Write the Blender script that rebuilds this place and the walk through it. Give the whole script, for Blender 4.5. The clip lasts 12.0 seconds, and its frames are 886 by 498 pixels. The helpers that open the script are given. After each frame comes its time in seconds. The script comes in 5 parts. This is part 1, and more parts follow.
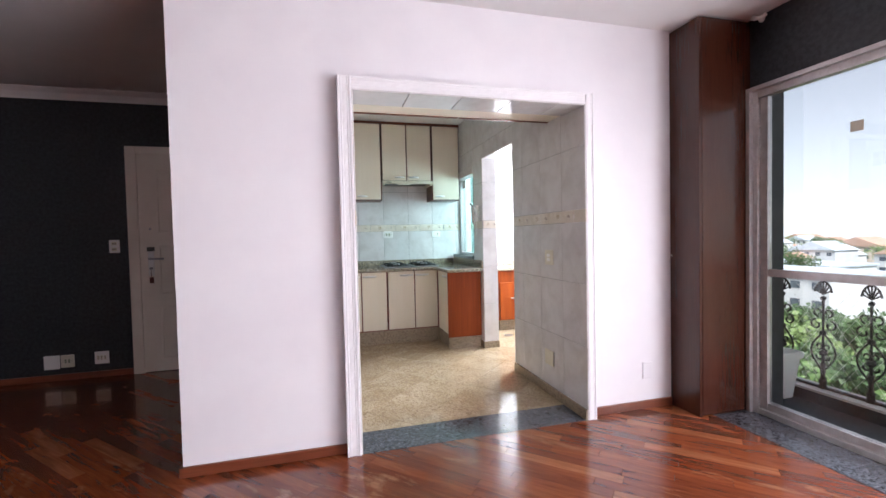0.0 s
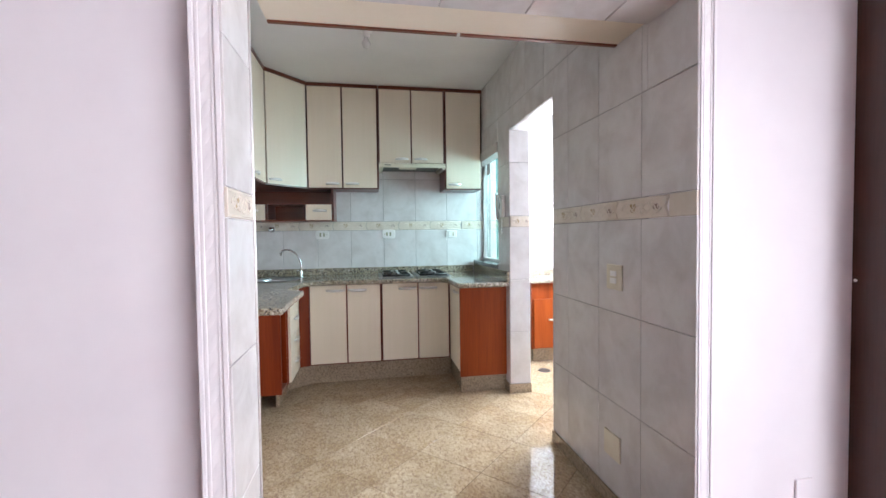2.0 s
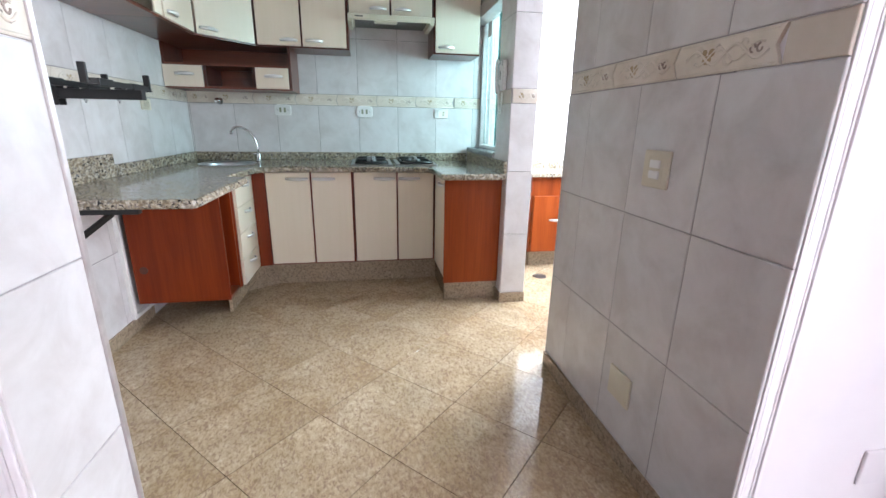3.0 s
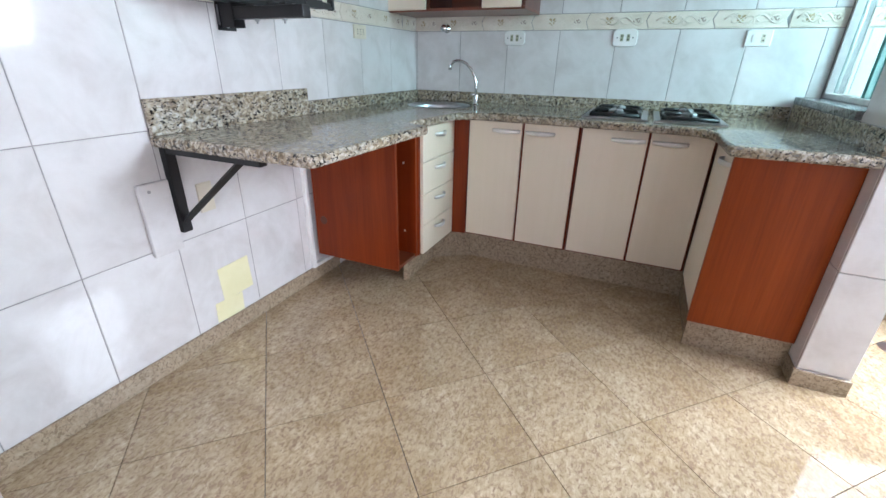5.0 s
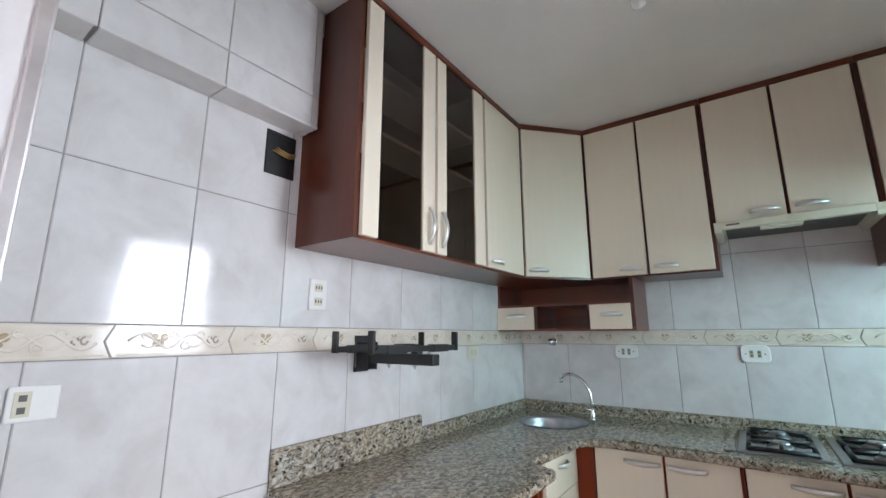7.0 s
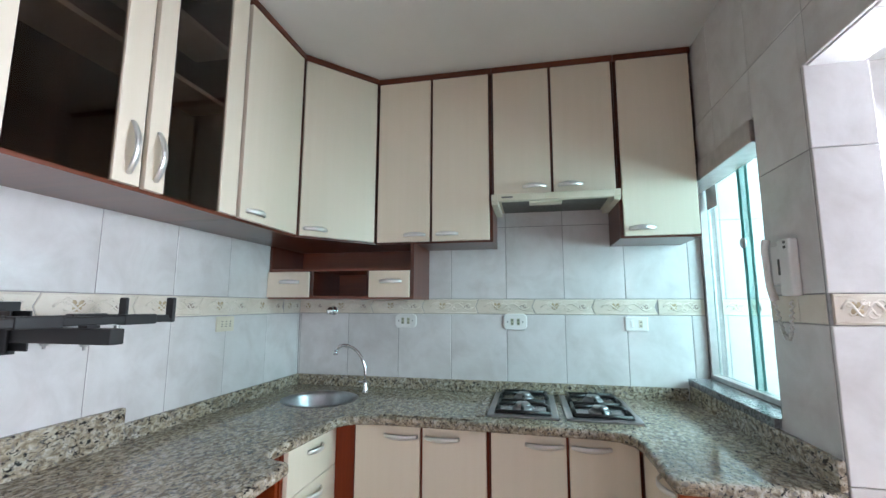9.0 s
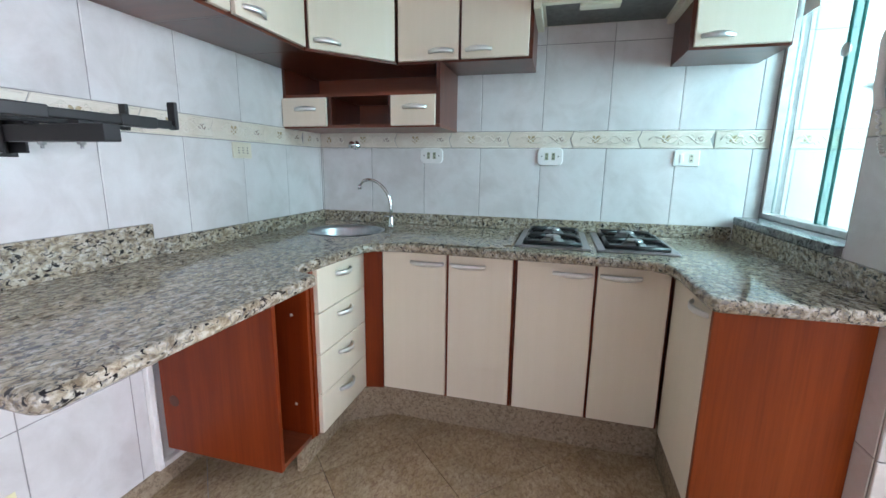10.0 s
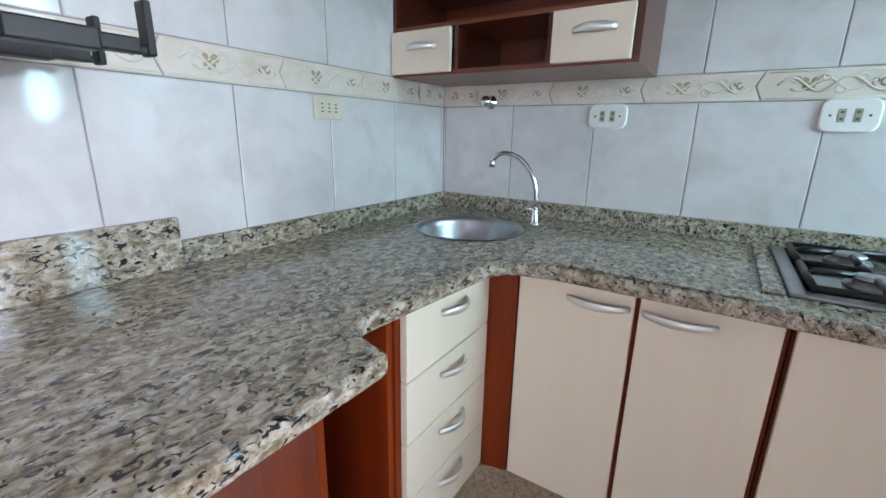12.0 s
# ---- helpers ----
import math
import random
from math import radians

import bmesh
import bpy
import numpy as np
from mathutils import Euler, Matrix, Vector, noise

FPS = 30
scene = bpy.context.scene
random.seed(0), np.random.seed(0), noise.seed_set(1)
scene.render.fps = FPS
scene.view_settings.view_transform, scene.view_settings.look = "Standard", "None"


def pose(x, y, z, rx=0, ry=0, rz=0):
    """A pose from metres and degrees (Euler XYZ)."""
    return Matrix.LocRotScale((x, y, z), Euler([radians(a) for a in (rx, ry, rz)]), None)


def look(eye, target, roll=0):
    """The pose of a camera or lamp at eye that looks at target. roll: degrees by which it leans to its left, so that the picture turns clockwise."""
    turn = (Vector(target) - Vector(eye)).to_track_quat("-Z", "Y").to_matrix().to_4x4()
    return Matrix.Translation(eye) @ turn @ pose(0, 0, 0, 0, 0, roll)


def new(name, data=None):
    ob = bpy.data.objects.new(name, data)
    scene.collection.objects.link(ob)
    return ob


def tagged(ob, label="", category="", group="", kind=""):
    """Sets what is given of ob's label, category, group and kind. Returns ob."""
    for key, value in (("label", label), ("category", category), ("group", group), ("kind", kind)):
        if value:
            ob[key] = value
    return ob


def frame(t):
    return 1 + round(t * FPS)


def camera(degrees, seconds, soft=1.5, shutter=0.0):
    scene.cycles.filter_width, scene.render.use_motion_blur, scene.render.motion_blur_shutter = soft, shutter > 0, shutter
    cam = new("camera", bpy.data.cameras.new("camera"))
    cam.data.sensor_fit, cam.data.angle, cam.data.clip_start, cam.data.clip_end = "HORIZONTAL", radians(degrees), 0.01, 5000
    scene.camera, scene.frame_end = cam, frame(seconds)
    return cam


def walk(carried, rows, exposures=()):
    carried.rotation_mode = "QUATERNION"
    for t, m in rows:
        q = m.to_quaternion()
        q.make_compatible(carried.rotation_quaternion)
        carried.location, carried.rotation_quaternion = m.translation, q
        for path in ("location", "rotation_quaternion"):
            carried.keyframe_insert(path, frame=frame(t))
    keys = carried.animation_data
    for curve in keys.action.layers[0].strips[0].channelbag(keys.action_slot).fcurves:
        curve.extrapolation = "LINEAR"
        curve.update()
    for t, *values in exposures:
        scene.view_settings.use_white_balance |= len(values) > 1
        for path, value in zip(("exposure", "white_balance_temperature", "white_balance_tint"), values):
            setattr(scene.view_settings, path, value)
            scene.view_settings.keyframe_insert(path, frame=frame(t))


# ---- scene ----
cam = camera(92.6, 12.0)
PATH = [
    (0, (1.306, 2.928, 1.233), (1.823, 4.859, 1.171), -1.3),
    (0.5, (1.423, 3.303, 1.238), (1.848, 5.257, 1.189), -0.8),
    (1, (1.528, 3.609, 1.236), (1.993, 5.553, 1.162), 0.6),
    (1.5, (1.659, 3.871, 1.248), (2.205, 5.794, 1.213), -1.4),
    (2, (1.834, 4.092, 1.249), (2.178, 6.061, 1.182), -0.7),
    (2.5, (1.962, 4.362, 1.215), (2.379, 6.307, 1.011), -0.5),
    (3, (2.048, 4.638, 1.171), (2.381, 6.527, 0.608), 1.0),
    (3.2, (2.087, 4.74, 1.144), (2.243, 6.62, 0.481), 1.0),
    (5, (2.195, 5.488, 1.124), (1.453, 7.159, 0.313), 1.1),
    (5.2, (2.191, 5.515, 1.162), (1.245, 7.179, 0.58), -0.2),
    (5.5, (2.173, 5.488, 1.243), (1.052, 7.127, 0.999), -0.7),
    (6, (2.183, 5.474, 1.306), (0.912, 7.015, 1.41), -1.1),
    (6.5, (2.139, 5.48, 1.344), (0.851, 6.992, 1.573), 0.1),
    (7, (2.031, 5.526, 1.359), (0.888, 7.118, 1.76), -0.1),
    (7.5, (1.986, 5.553, 1.377), (1.099, 7.292, 1.812), 0.4),
    (7.7, (1.98, 5.567, 1.394), (1.223, 7.366, 1.828), 1.6),
    (9.3, (2.131, 5.953, 1.322), (1.739, 7.91, 1.452), -0.4),
    (9.5, (2.125, 5.975, 1.293), (1.698, 7.929, 1.282), -0.7),
    (10, (2.084, 6.027, 1.208), (1.573, 7.922, 0.822), 0.8),
    (10.5, (1.949, 6.165, 1.172), (1.279, 7.947, 0.559), 1.4),
    (11, (1.816, 6.308, 1.198), (0.945, 7.994, 0.566), -0.7),
    (11.5, (1.774, 6.522, 1.194), (0.767, 8.143, 0.595), -0.7),
    (12, (1.756, 6.703, 1.196), (0.714, 8.326, 0.666), 1.1),
]
walk(cam, [(t, look(eye, target, roll)) for t, eye, target, roll in PATH],
     exposures=[(0.0, 1.57, 6250, 15), (2.0, 1.49, 6200, 15), (3.0, 1.53, 6100, 14), (5.0, 1.54, 5920, 14), (6.5, 1.18, 6130, 15), (9.5, 1.46, 6000, 14), (10.5, 1.55, 5900, 16), (12.0, 1.55, 5900, 17)])

# ---- world, sun, large lights ----
world = bpy.data.worlds.new("overcast_sky")
scene.world = world
world.use_nodes = True
wn, wl = world.node_tree.nodes, world.node_tree.links
wn.clear()
sky = wn.new("ShaderNodeTexSky")
sky.sky_type = "NISHITA"
sky.sun_disc = False
sky.sun_elevation, sky.sun_rotation = radians(50), radians(211)
sky.air_density, sky.dust_density, sky.ozone_density = 1.0, 0.1, 2.0
wbg = wn.new("ShaderNodeBackground")
wbg.inputs["Strength"].default_value = 0.05
wout = wn.new("ShaderNodeOutputWorld")
whsv = wn.new("ShaderNodeHueSaturation")
whsv.inputs["Saturation"].default_value = 0.35
wl.new(sky.outputs[0], whsv.inputs["Color"])
wl.new(whsv.outputs[0], wbg.inputs[0])
wl.new(wbg.outputs[0], wout.inputs[0])

sun = new("sun", bpy.data.lights.new("sun", "SUN"))
sun.data.energy, sun.data.angle, sun.data.color = 2.6, radians(20), (1.0, 0.97, 0.93)
sun.matrix_world = look((-30, -50, 70), (0, 0, 0))


def window_light(name, centre, width, height, watts, colour, fall):
    """Daylight in a window's opening, towards -x and downwards as from the sky."""
    lamp = bpy.data.lights.new(name, "AREA")
    lamp.shape, lamp.size, lamp.size_y = "RECTANGLE", width, height
    lamp.energy, lamp.color = watts, colour
    ob = new(name, lamp)
    ob.matrix_world = look(centre, (centre[0] - 1, centre[1], centre[2] - math.tan(radians(fall))))
    return ob


LIVING_LIGHT = window_light("balcony_daylight", (4.16, 2.2, 1.08), 4.2, 1.95, 68, (0.99, 0.96, 1.0), 8)
LAUNDRY_LIGHT = window_light("laundry_daylight", (4.12, 7.5, 1.71), 1.05, 1.0, 58, (0.87, 0.95, 1.0), 20)


# ---- materials ----
def nodes_of(name):
    m = bpy.data.materials.new(name)
    m.use_nodes = True
    n, l = m.node_tree.nodes, m.node_tree.links
    return m, n, l, n["Principled BSDF"]


def position(n, l, stretch, spin=0.0, offset=True, turned=None):
    """World position, shifted by each object's own random number so that alike pieces differ."""
    g = n.new("ShaderNodeNewGeometry")
    mp = n.new("ShaderNodeMapping")
    mp.inputs["Scale"].default_value = stretch
    mp.inputs["Rotation"].default_value = (0, 0, spin)
    if turned is not None:
        # turn first, then stretch along the turned axes
        mp.vector_type = "TEXTURE"
        mp.inputs["Rotation"].default_value = (0, 0, turned)
        mp.inputs["Scale"].default_value = tuple(1.0 / k for k in stretch)
    if not offset:
        l.new(g.outputs["Position"], mp.inputs["Vector"])
        return mp.outputs[0]
    info = n.new("ShaderNodeObjectInfo")
    mul = n.new("ShaderNodeMath")
    mul.operation = "MULTIPLY"
    mul.inputs[1].default_value = 17.0
    l.new(info.outputs["Random"], mul.inputs[0])
    add = n.new("ShaderNodeVectorMath")
    add.operation = "ADD"
    l.new(g.outputs["Position"], add.inputs[0])
    l.new(mul.outputs[0], add.inputs[1])
    l.new(add.outputs[0], mp.inputs["Vector"])
    return mp.outputs[0]


def noise_tex(n, l, vec, scale, detail=4.0, rough=0.55, dist=0.0):
    t = n.new("ShaderNodeTexNoise")
    t.inputs["Scale"].default_value, t.inputs["Detail"].default_value = scale, detail
    t.inputs["Roughness"].default_value, t.inputs["Distortion"].default_value = rough, dist
    l.new(vec, t.inputs["Vector"])
    return t.outputs[0]


def ramp(n, l, fac, stops):
    r = n.new("ShaderNodeValToRGB")
    e = r.color_ramp.elements
    while len(e) < len(stops):
        e.new(0.5)
    for k, (p, c) in enumerate(stops):
        e[k].position, e[k].color = p, (*c, 1)
    l.new(fac, r.inputs[0])
    return r.outputs[0]


def mix(n, l, fac, a, b, mode="MIX"):
    m = n.new("ShaderNodeMix")
    m.data_type, m.blend_type = "RGBA", mode
    if isinstance(fac, float):
        m.inputs[0].default_value = fac
    else:
        l.new(fac, m.inputs[0])
    l.new(a, m.inputs[6])
    l.new(b, m.inputs[7])
    return m.outputs[2]


def bump(n, l, bsdf, height, strength, dist=0.002):
    b = n.new("ShaderNodeBump")
    b.inputs["Strength"].default_value, b.inputs["Distance"].default_value = strength, dist
    l.new(height, b.inputs["Height"])
    l.new(b.outputs[0], bsdf.inputs["Normal"])


def surface(name, c1, c2, scale=6.0, rough=0.5, metal=0.0, relief=0.1, fine=120.0, stretch=(1, 1, 1), spread=0.06, coat=0.0):
    """Two tones at one scale, wear in the gloss and a fine relief at another."""
    m, n, l, b = nodes_of(name)
    v = position(n, l, stretch)
    big = noise_tex(n, l, v, scale, 5.0)
    small = noise_tex(n, l, v, fine, 3.0)
    l.new(ramp(n, l, big, [(0.32, c1), (0.68, c2)]), b.inputs["Base Color"])
    rr = n.new("ShaderNodeMapRange")
    rr.inputs["To Min"].default_value, rr.inputs["To Max"].default_value = max(0.02, rough - spread), rough + spread
    l.new(big, rr.inputs[0])
    l.new(rr.outputs[0], b.inputs["Roughness"])
    b.inputs["Metallic"].default_value = metal
    b.inputs["Coat Weight"].default_value = coat
    bump(n, l, b, small, relief)
    return m


def wood(name, dark, mid, light, axis=2, rough=0.3, grain=9.0, coat=0.0, tone=0.0, gloss=0.5):
    """Stained wood with its grain along one axis."""
    m, n, l, b = nodes_of(name)
    st = [grain * 1.6] * 3
    st[axis] = grain * 0.09
    v = position(n, l, tuple(st))
    g1 = noise_tex(n, l, v, 1.0, 6.0, 0.62, 1.2)
    st2 = [160.0] * 3
    st2[axis] = 5.0
    v2 = position(n, l, tuple(st2))
    g2 = noise_tex(n, l, v2, 1.0, 2.0)
    c = ramp(n, l, g1, [(0.25, dark), (0.5, mid), (0.78, light)])
    c2 = ramp(n, l, g2, [(0.3, (0.72, 0.7, 0.68)), (0.62, (1, 1, 1))])
    c = mix(n, l, 0.55, c, c2, "MULTIPLY")
    if tone:
        info = n.new("ShaderNodeObjectInfo")
        c3 = ramp(n, l, info.outputs["Random"], [(0.0, (1 - tone, 1 - tone, 1 - tone)), (1.0, (1 + tone, 1 + tone * 0.9, 1 + tone * 0.8))])
        c = mix(n, l, 1.0, c, c3, "MULTIPLY")
    l.new(c, b.inputs["Base Color"])
    b.inputs["Roughness"].default_value = rough
    b.inputs["Coat Weight"].default_value = coat
    b.inputs["Coat Roughness"].default_value = 0.12
    b.inputs["Specular IOR Level"].default_value = gloss
    bump(n, l, b, g2, 0.12, 0.001)
    return m


def speckled(name, stops, scale, rough, flecks, fleck_scale, stretch=(1, 1, 1), spin=0.0, thick=0.41, clouds=None):
    """Polished stone: a mottled ground with dark flecks."""
    m, n, l, b = nodes_of(name)
    v = position(n, l, stretch, spin)
    g = noise_tex(n, l, v, scale, 6.0, 0.68, 0.6)
    c = ramp(n, l, g, stops)
    big = noise_tex(n, l, v, scale * 0.12, 3.0)
    c = mix(n, l, 0.5, c, ramp(n, l, big, [(0.3, (0.82, 0.82, 0.84)), (0.7, (1.0, 0.98, 0.94))]), "MULTIPLY")
    if clouds:
        wide = noise_tex(n, l, position(n, l, (1, 1, 1)), 3.2, 6.0, 0.65, 1.0)
        c = mix(n, l, 0.9, c, ramp(n, l, wide, [(0.36, clouds[0]), (0.62, clouds[1])]), "MULTIPLY")
    vo = n.new("ShaderNodeTexVoronoi")
    vo.inputs["Scale"].default_value = fleck_scale
    l.new(v, vo.inputs["Vector"])
    f2 = noise_tex(n, l, v, fleck_scale * 0.7, 3.0, 0.6, 1.0)
    fm = ramp(n, l, f2, [(thick, (1, 1, 1)), (thick + 0.05, (0, 0, 0))])
    fv = ramp(n, l, vo.outputs["Distance"], [(0.3, (1, 1, 1)), (0.75, (0.55, 0.55, 0.55))])
    fac = mix(n, l, 1.0, fm, fv, "MULTIPLY")
    dark = n.new("ShaderNodeRGB")
    dark.outputs[0].default_value = (*flecks, 1)
    c = mix(n, l, fac, c, dark.outputs[0])
    l.new(c, b.inputs["Base Color"])
    b.inputs["Roughness"].default_value = rough
    bump(n, l, b, f2, 0.03, 0.001)
    return m


def worktop_granite(name):
    """Polished granite: cream and tan crystals, grey patches and black elongated flecks."""
    m, n, l, b = nodes_of(name)
    v = position(n, l, (1.0, 0.62, 1.0), 0.5)
    ground = ramp(n, l, noise_tex(n, l, v, 62.0, 4.0, 0.62, 0.6), [(0.36, (0.16, 0.125, 0.085)), (0.45, (0.30, 0.25, 0.18)), (0.55, (0.46, 0.41, 0.325)), (0.68, (0.62, 0.58, 0.51))])
    tint = ramp(n, l, noise_tex(n, l, v, 7.0, 3.0), [(0.35, (0.86, 0.86, 0.88)), (0.65, (1.0, 0.95, 0.85))])
    c = mix(n, l, 0.8, ground, tint, "MULTIPLY")
    grey = n.new("ShaderNodeRGB")
    grey.outputs[0].default_value = (0.17, 0.16, 0.155, 1)
    patch = noise_tex(n, l, position(n, l, (0.7, 1.0, 0.8), 1.2), 95.0, 3.0, 0.6, 0.8)
    c = mix(n, l, ramp(n, l, patch, [(0.55, (0, 0, 0)), (0.63, (0.75, 0.75, 0.75))]), c, grey.outputs[0])
    black = n.new("ShaderNodeRGB")
    black.outputs[0].default_value = (0.014, 0.014, 0.016, 1)
    fleck = noise_tex(n, l, v, 84.0, 2.5, 0.55, 1.1)
    c = mix(n, l, ramp(n, l, fleck, [(0.38, (1, 1, 1)), (0.43, (0, 0, 0))]), c, black.outputs[0])
    l.new(c, b.inputs["Base Color"])
    b.inputs["Roughness"].default_value = 0.09
    bump(n, l, b, fleck, 0.02, 0.001)
    return m


def glazed(name, c1, c2, c3, rough=0.09):
    """Glazed ceramic with soft clouds and a faint waviness."""
    m, n, l, b = nodes_of(name)
    v = position(n, l, (1, 1, 1))
    a = noise_tex(n, l, v, 5.5, 6.0, 0.6, 0.5)
    d = noise_tex(n, l, v, 24.0, 4.0, 0.6)
    c = ramp(n, l, a, [(0.3, c1), (0.55, c2), (0.8, c3)])
    c = mix(n, l, 0.35, c, ramp(n, l, d, [(0.3, (0.9, 0.89, 0.88)), (0.65, (1, 1, 1))]), "MULTIPLY")
    l.new(c, b.inputs["Base Color"])
    b.inputs["Roughness"].default_value = rough
    w = noise_tex(n, l, v, 9.0, 1.0)
    bump(n, l, b, w, 0.12, 0.004)
    return m


def glass(name, colour, rough=0.0, ior=1.45):
    m, n, l, b = nodes_of(name)
    b.inputs["Base Color"].default_value = (*colour, 1)
    b.inputs["Transmission Weight"].default_value = 1.0
    b.inputs["Roughness"].default_value = rough
    b.inputs["IOR"].default_value = ior
    return m


M_WALL = surface("white_wall_paint", (0.78, 0.745, 0.775), (0.83, 0.80, 0.82), 3.0, 0.55, relief=0.08, fine=220)
M_TRIM = surface("white_gloss_trim", (0.80, 0.775, 0.79), (0.86, 0.84, 0.85), 9.0, 0.32, relief=0.05)
M_CEIL = surface("white_ceiling_paint", (0.74, 0.73, 0.72), (0.8, 0.79, 0.78), 2.0, 0.8, relief=0.15, fine=160)
M_DARK = surface("charcoal_textured_paint", (0.010, 0.012, 0.015), (0.034, 0.037, 0.043), 38.0, 0.42, relief=0.9, fine=70)
M_GROUT = surface("grey_grout", (0.24, 0.23, 0.23), (0.36, 0.35, 0.34), 30.0, 0.9, relief=0.3)
M_TILE = glazed("pale_marbled_wall_tile", (0.60, 0.57, 0.56), (0.70, 0.68, 0.675), (0.75, 0.74, 0.74))
M_BORDER = glazed("cream_border_tile", (0.66, 0.58, 0.48), (0.74, 0.675, 0.585), (0.78, 0.73, 0.66), 0.12)
M_RELIEF = glazed("cream_relief_glaze", (0.70, 0.62, 0.52), (0.78, 0.72, 0.63), (0.82, 0.77, 0.70), 0.1)
M_FLOWER = glazed("tan_flower_glaze", (0.36, 0.27, 0.15), (0.48, 0.38, 0.24), (0.6, 0.5, 0.36), 0.15)
M_MARK = glazed("grey_brown_glaze", (0.26, 0.20, 0.17), (0.38, 0.31, 0.27), (0.46, 0.39, 0.34), 0.15)
M_CREAM = surface("cream_laminate", (0.79, 0.71, 0.575), (0.81, 0.73, 0.60), 1.0, 0.4, relief=0.025, fine=6.0, stretch=(40, 40, 1.2))
M_WOOD = wood("cherry_stained_wood", (0.09, 0.010, 0.0015), (0.18, 0.024, 0.003), (0.28, 0.046, 0.006), 2, 0.4, 3.2, 0.0, 0.0, 0.25)
M_ENDP = wood("orange_brown_end_panel", (0.15, 0.022, 0.002), (0.29, 0.05, 0.005), (0.42, 0.095, 0.012), 2, 0.45, 1.7, 0.0, 0.0, 0.25)
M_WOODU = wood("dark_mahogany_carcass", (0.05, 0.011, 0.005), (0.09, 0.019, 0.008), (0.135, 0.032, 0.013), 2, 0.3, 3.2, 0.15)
M_WOODX = wood("cherry_stained_wood_level", (0.09, 0.02, 0.008), (0.15, 0.034, 0.012), (0.21, 0.055, 0.02), 0, 0.32, 4.0, 0.2)
M_TALL = wood("brown_mahogany_veneer", (0.044, 0.0115, 0.0055), (0.056, 0.015, 0.0075), (0.07, 0.02, 0.01), 2, 0.24, 3.0, 0.1)
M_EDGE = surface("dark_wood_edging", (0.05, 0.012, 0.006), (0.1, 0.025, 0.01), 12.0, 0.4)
M_BASEB = wood("red_brown_baseboard", (0.09, 0.022, 0.01), (0.17, 0.045, 0.02), (0.24, 0.07, 0.03), 0, 0.3)
M_GRANITE = worktop_granite("speckled_granite")
M_GRAYGRAN = speckled("dark_grey_granite", [(0.3, (0.03, 0.034, 0.042)), (0.5, (0.085, 0.09, 0.105)), (0.72, (0.2, 0.21, 0.24))], 55.0, 0.12, (0.012, 0.013, 0.016), 75.0)
M_SILL = speckled("mid_grey_granite", [(0.3, (0.09, 0.095, 0.10)), (0.5, (0.20, 0.205, 0.21)), (0.72, (0.36, 0.36, 0.37))], 60.0, 0.16, (0.03, 0.03, 0.034), 80.0)
M_FLOOR = speckled("beige_granite_floor", [(0.3, (0.27, 0.195, 0.115)), (0.45, (0.44, 0.345, 0.225)), (0.58, (0.54, 0.44, 0.305)), (0.74, (0.62, 0.53, 0.40))], 74.0, 0.065, (0.30, 0.21, 0.14), 105.0, (1.0, 0.6, 1.0), 0.6, 0.41, ((0.76, 0.69, 0.59), (1.04, 1.03, 1.02)))
M_KICK = speckled("beige_granite_skirting", [(0.3, (0.24, 0.18, 0.12)), (0.5, (0.38, 0.30, 0.21)), (0.72, (0.48, 0.40, 0.30))], 60.0, 0.2, (0.22, 0.165, 0.11), 95.0)
M_STEEL = surface("brushed_steel", (0.36, 0.36, 0.37), (0.46, 0.46, 0.47), 30.0, 0.34, 1.0, relief=0.015)
# The dark cabinets overhead are put into this steel's colour as a reflection.
M_WELL = surface("polished_steel_dark_reflection", (0.24, 0.24, 0.25), (0.32, 0.32, 0.33), 18.0, 0.17, 1.0, relief=0.01)
M_CHROME = surface("chrome", (0.75, 0.76, 0.78), (0.82, 0.83, 0.84), 8.0, 0.09, 1.0, relief=0.0, spread=0.03)
M_SILVER = surface("satin_silver_handle", (0.74, 0.73, 0.71), (0.82, 0.81, 0.79), 14.0, 0.33, 0.8, relief=0.03)
M_ALU = surface("brushed_aluminium", (0.5, 0.47, 0.46), (0.62, 0.59, 0.58), 20.0, 0.4, 0.75, relief=0.08)
M_BLACK = surface("black_painted_steel", (0.006, 0.006, 0.007), (0.012, 0.012, 0.013), 15.0, 0.5, 0.0, relief=0.1)
M_IRON = surface("brown_black_cast_iron", (0.02, 0.017, 0.016), (0.06, 0.05, 0.045), 20.0, 0.6, 0.2, relief=0.3)
M_BURN = surface("black_enamel", (0.006, 0.006, 0.006), (0.012, 0.012, 0.012), 20.0, 0.34, 0.0, relief=0.05)
M_PLATE = surface("white_plastic_plate", (0.78, 0.77, 0.75), (0.84, 0.83, 0.81), 10.0, 0.3, relief=0.02)
M_IVORY = surface("aged_ivory_plastic", (0.62, 0.57, 0.45), (0.7, 0.65, 0.53), 10.0, 0.35, relief=0.02)
M_SLOT = surface("dark_socket_slots", (0.06, 0.06, 0.05), (0.1, 0.1, 0.085), 20.0, 0.5)
M_GREENSOCK = surface("olive_socket_insert", (0.3, 0.32, 0.22), (0.38, 0.4, 0.28), 20.0, 0.5)
M_HOOD = surface("aged_cream_enamel", (0.66, 0.62, 0.48), (0.74, 0.7, 0.57), 10.0, 0.3, relief=0.03)
M_MESH = surface("grey_grease_filter", (0.09, 0.09, 0.085), (0.16, 0.16, 0.15), 40.0, 0.5, 0.5, relief=0.6, fine=300)
M_DOOR = surface("aged_cream_door_paint", (0.76, 0.69, 0.60), (0.82, 0.75, 0.66), 5.0, 0.4, relief=0.08)
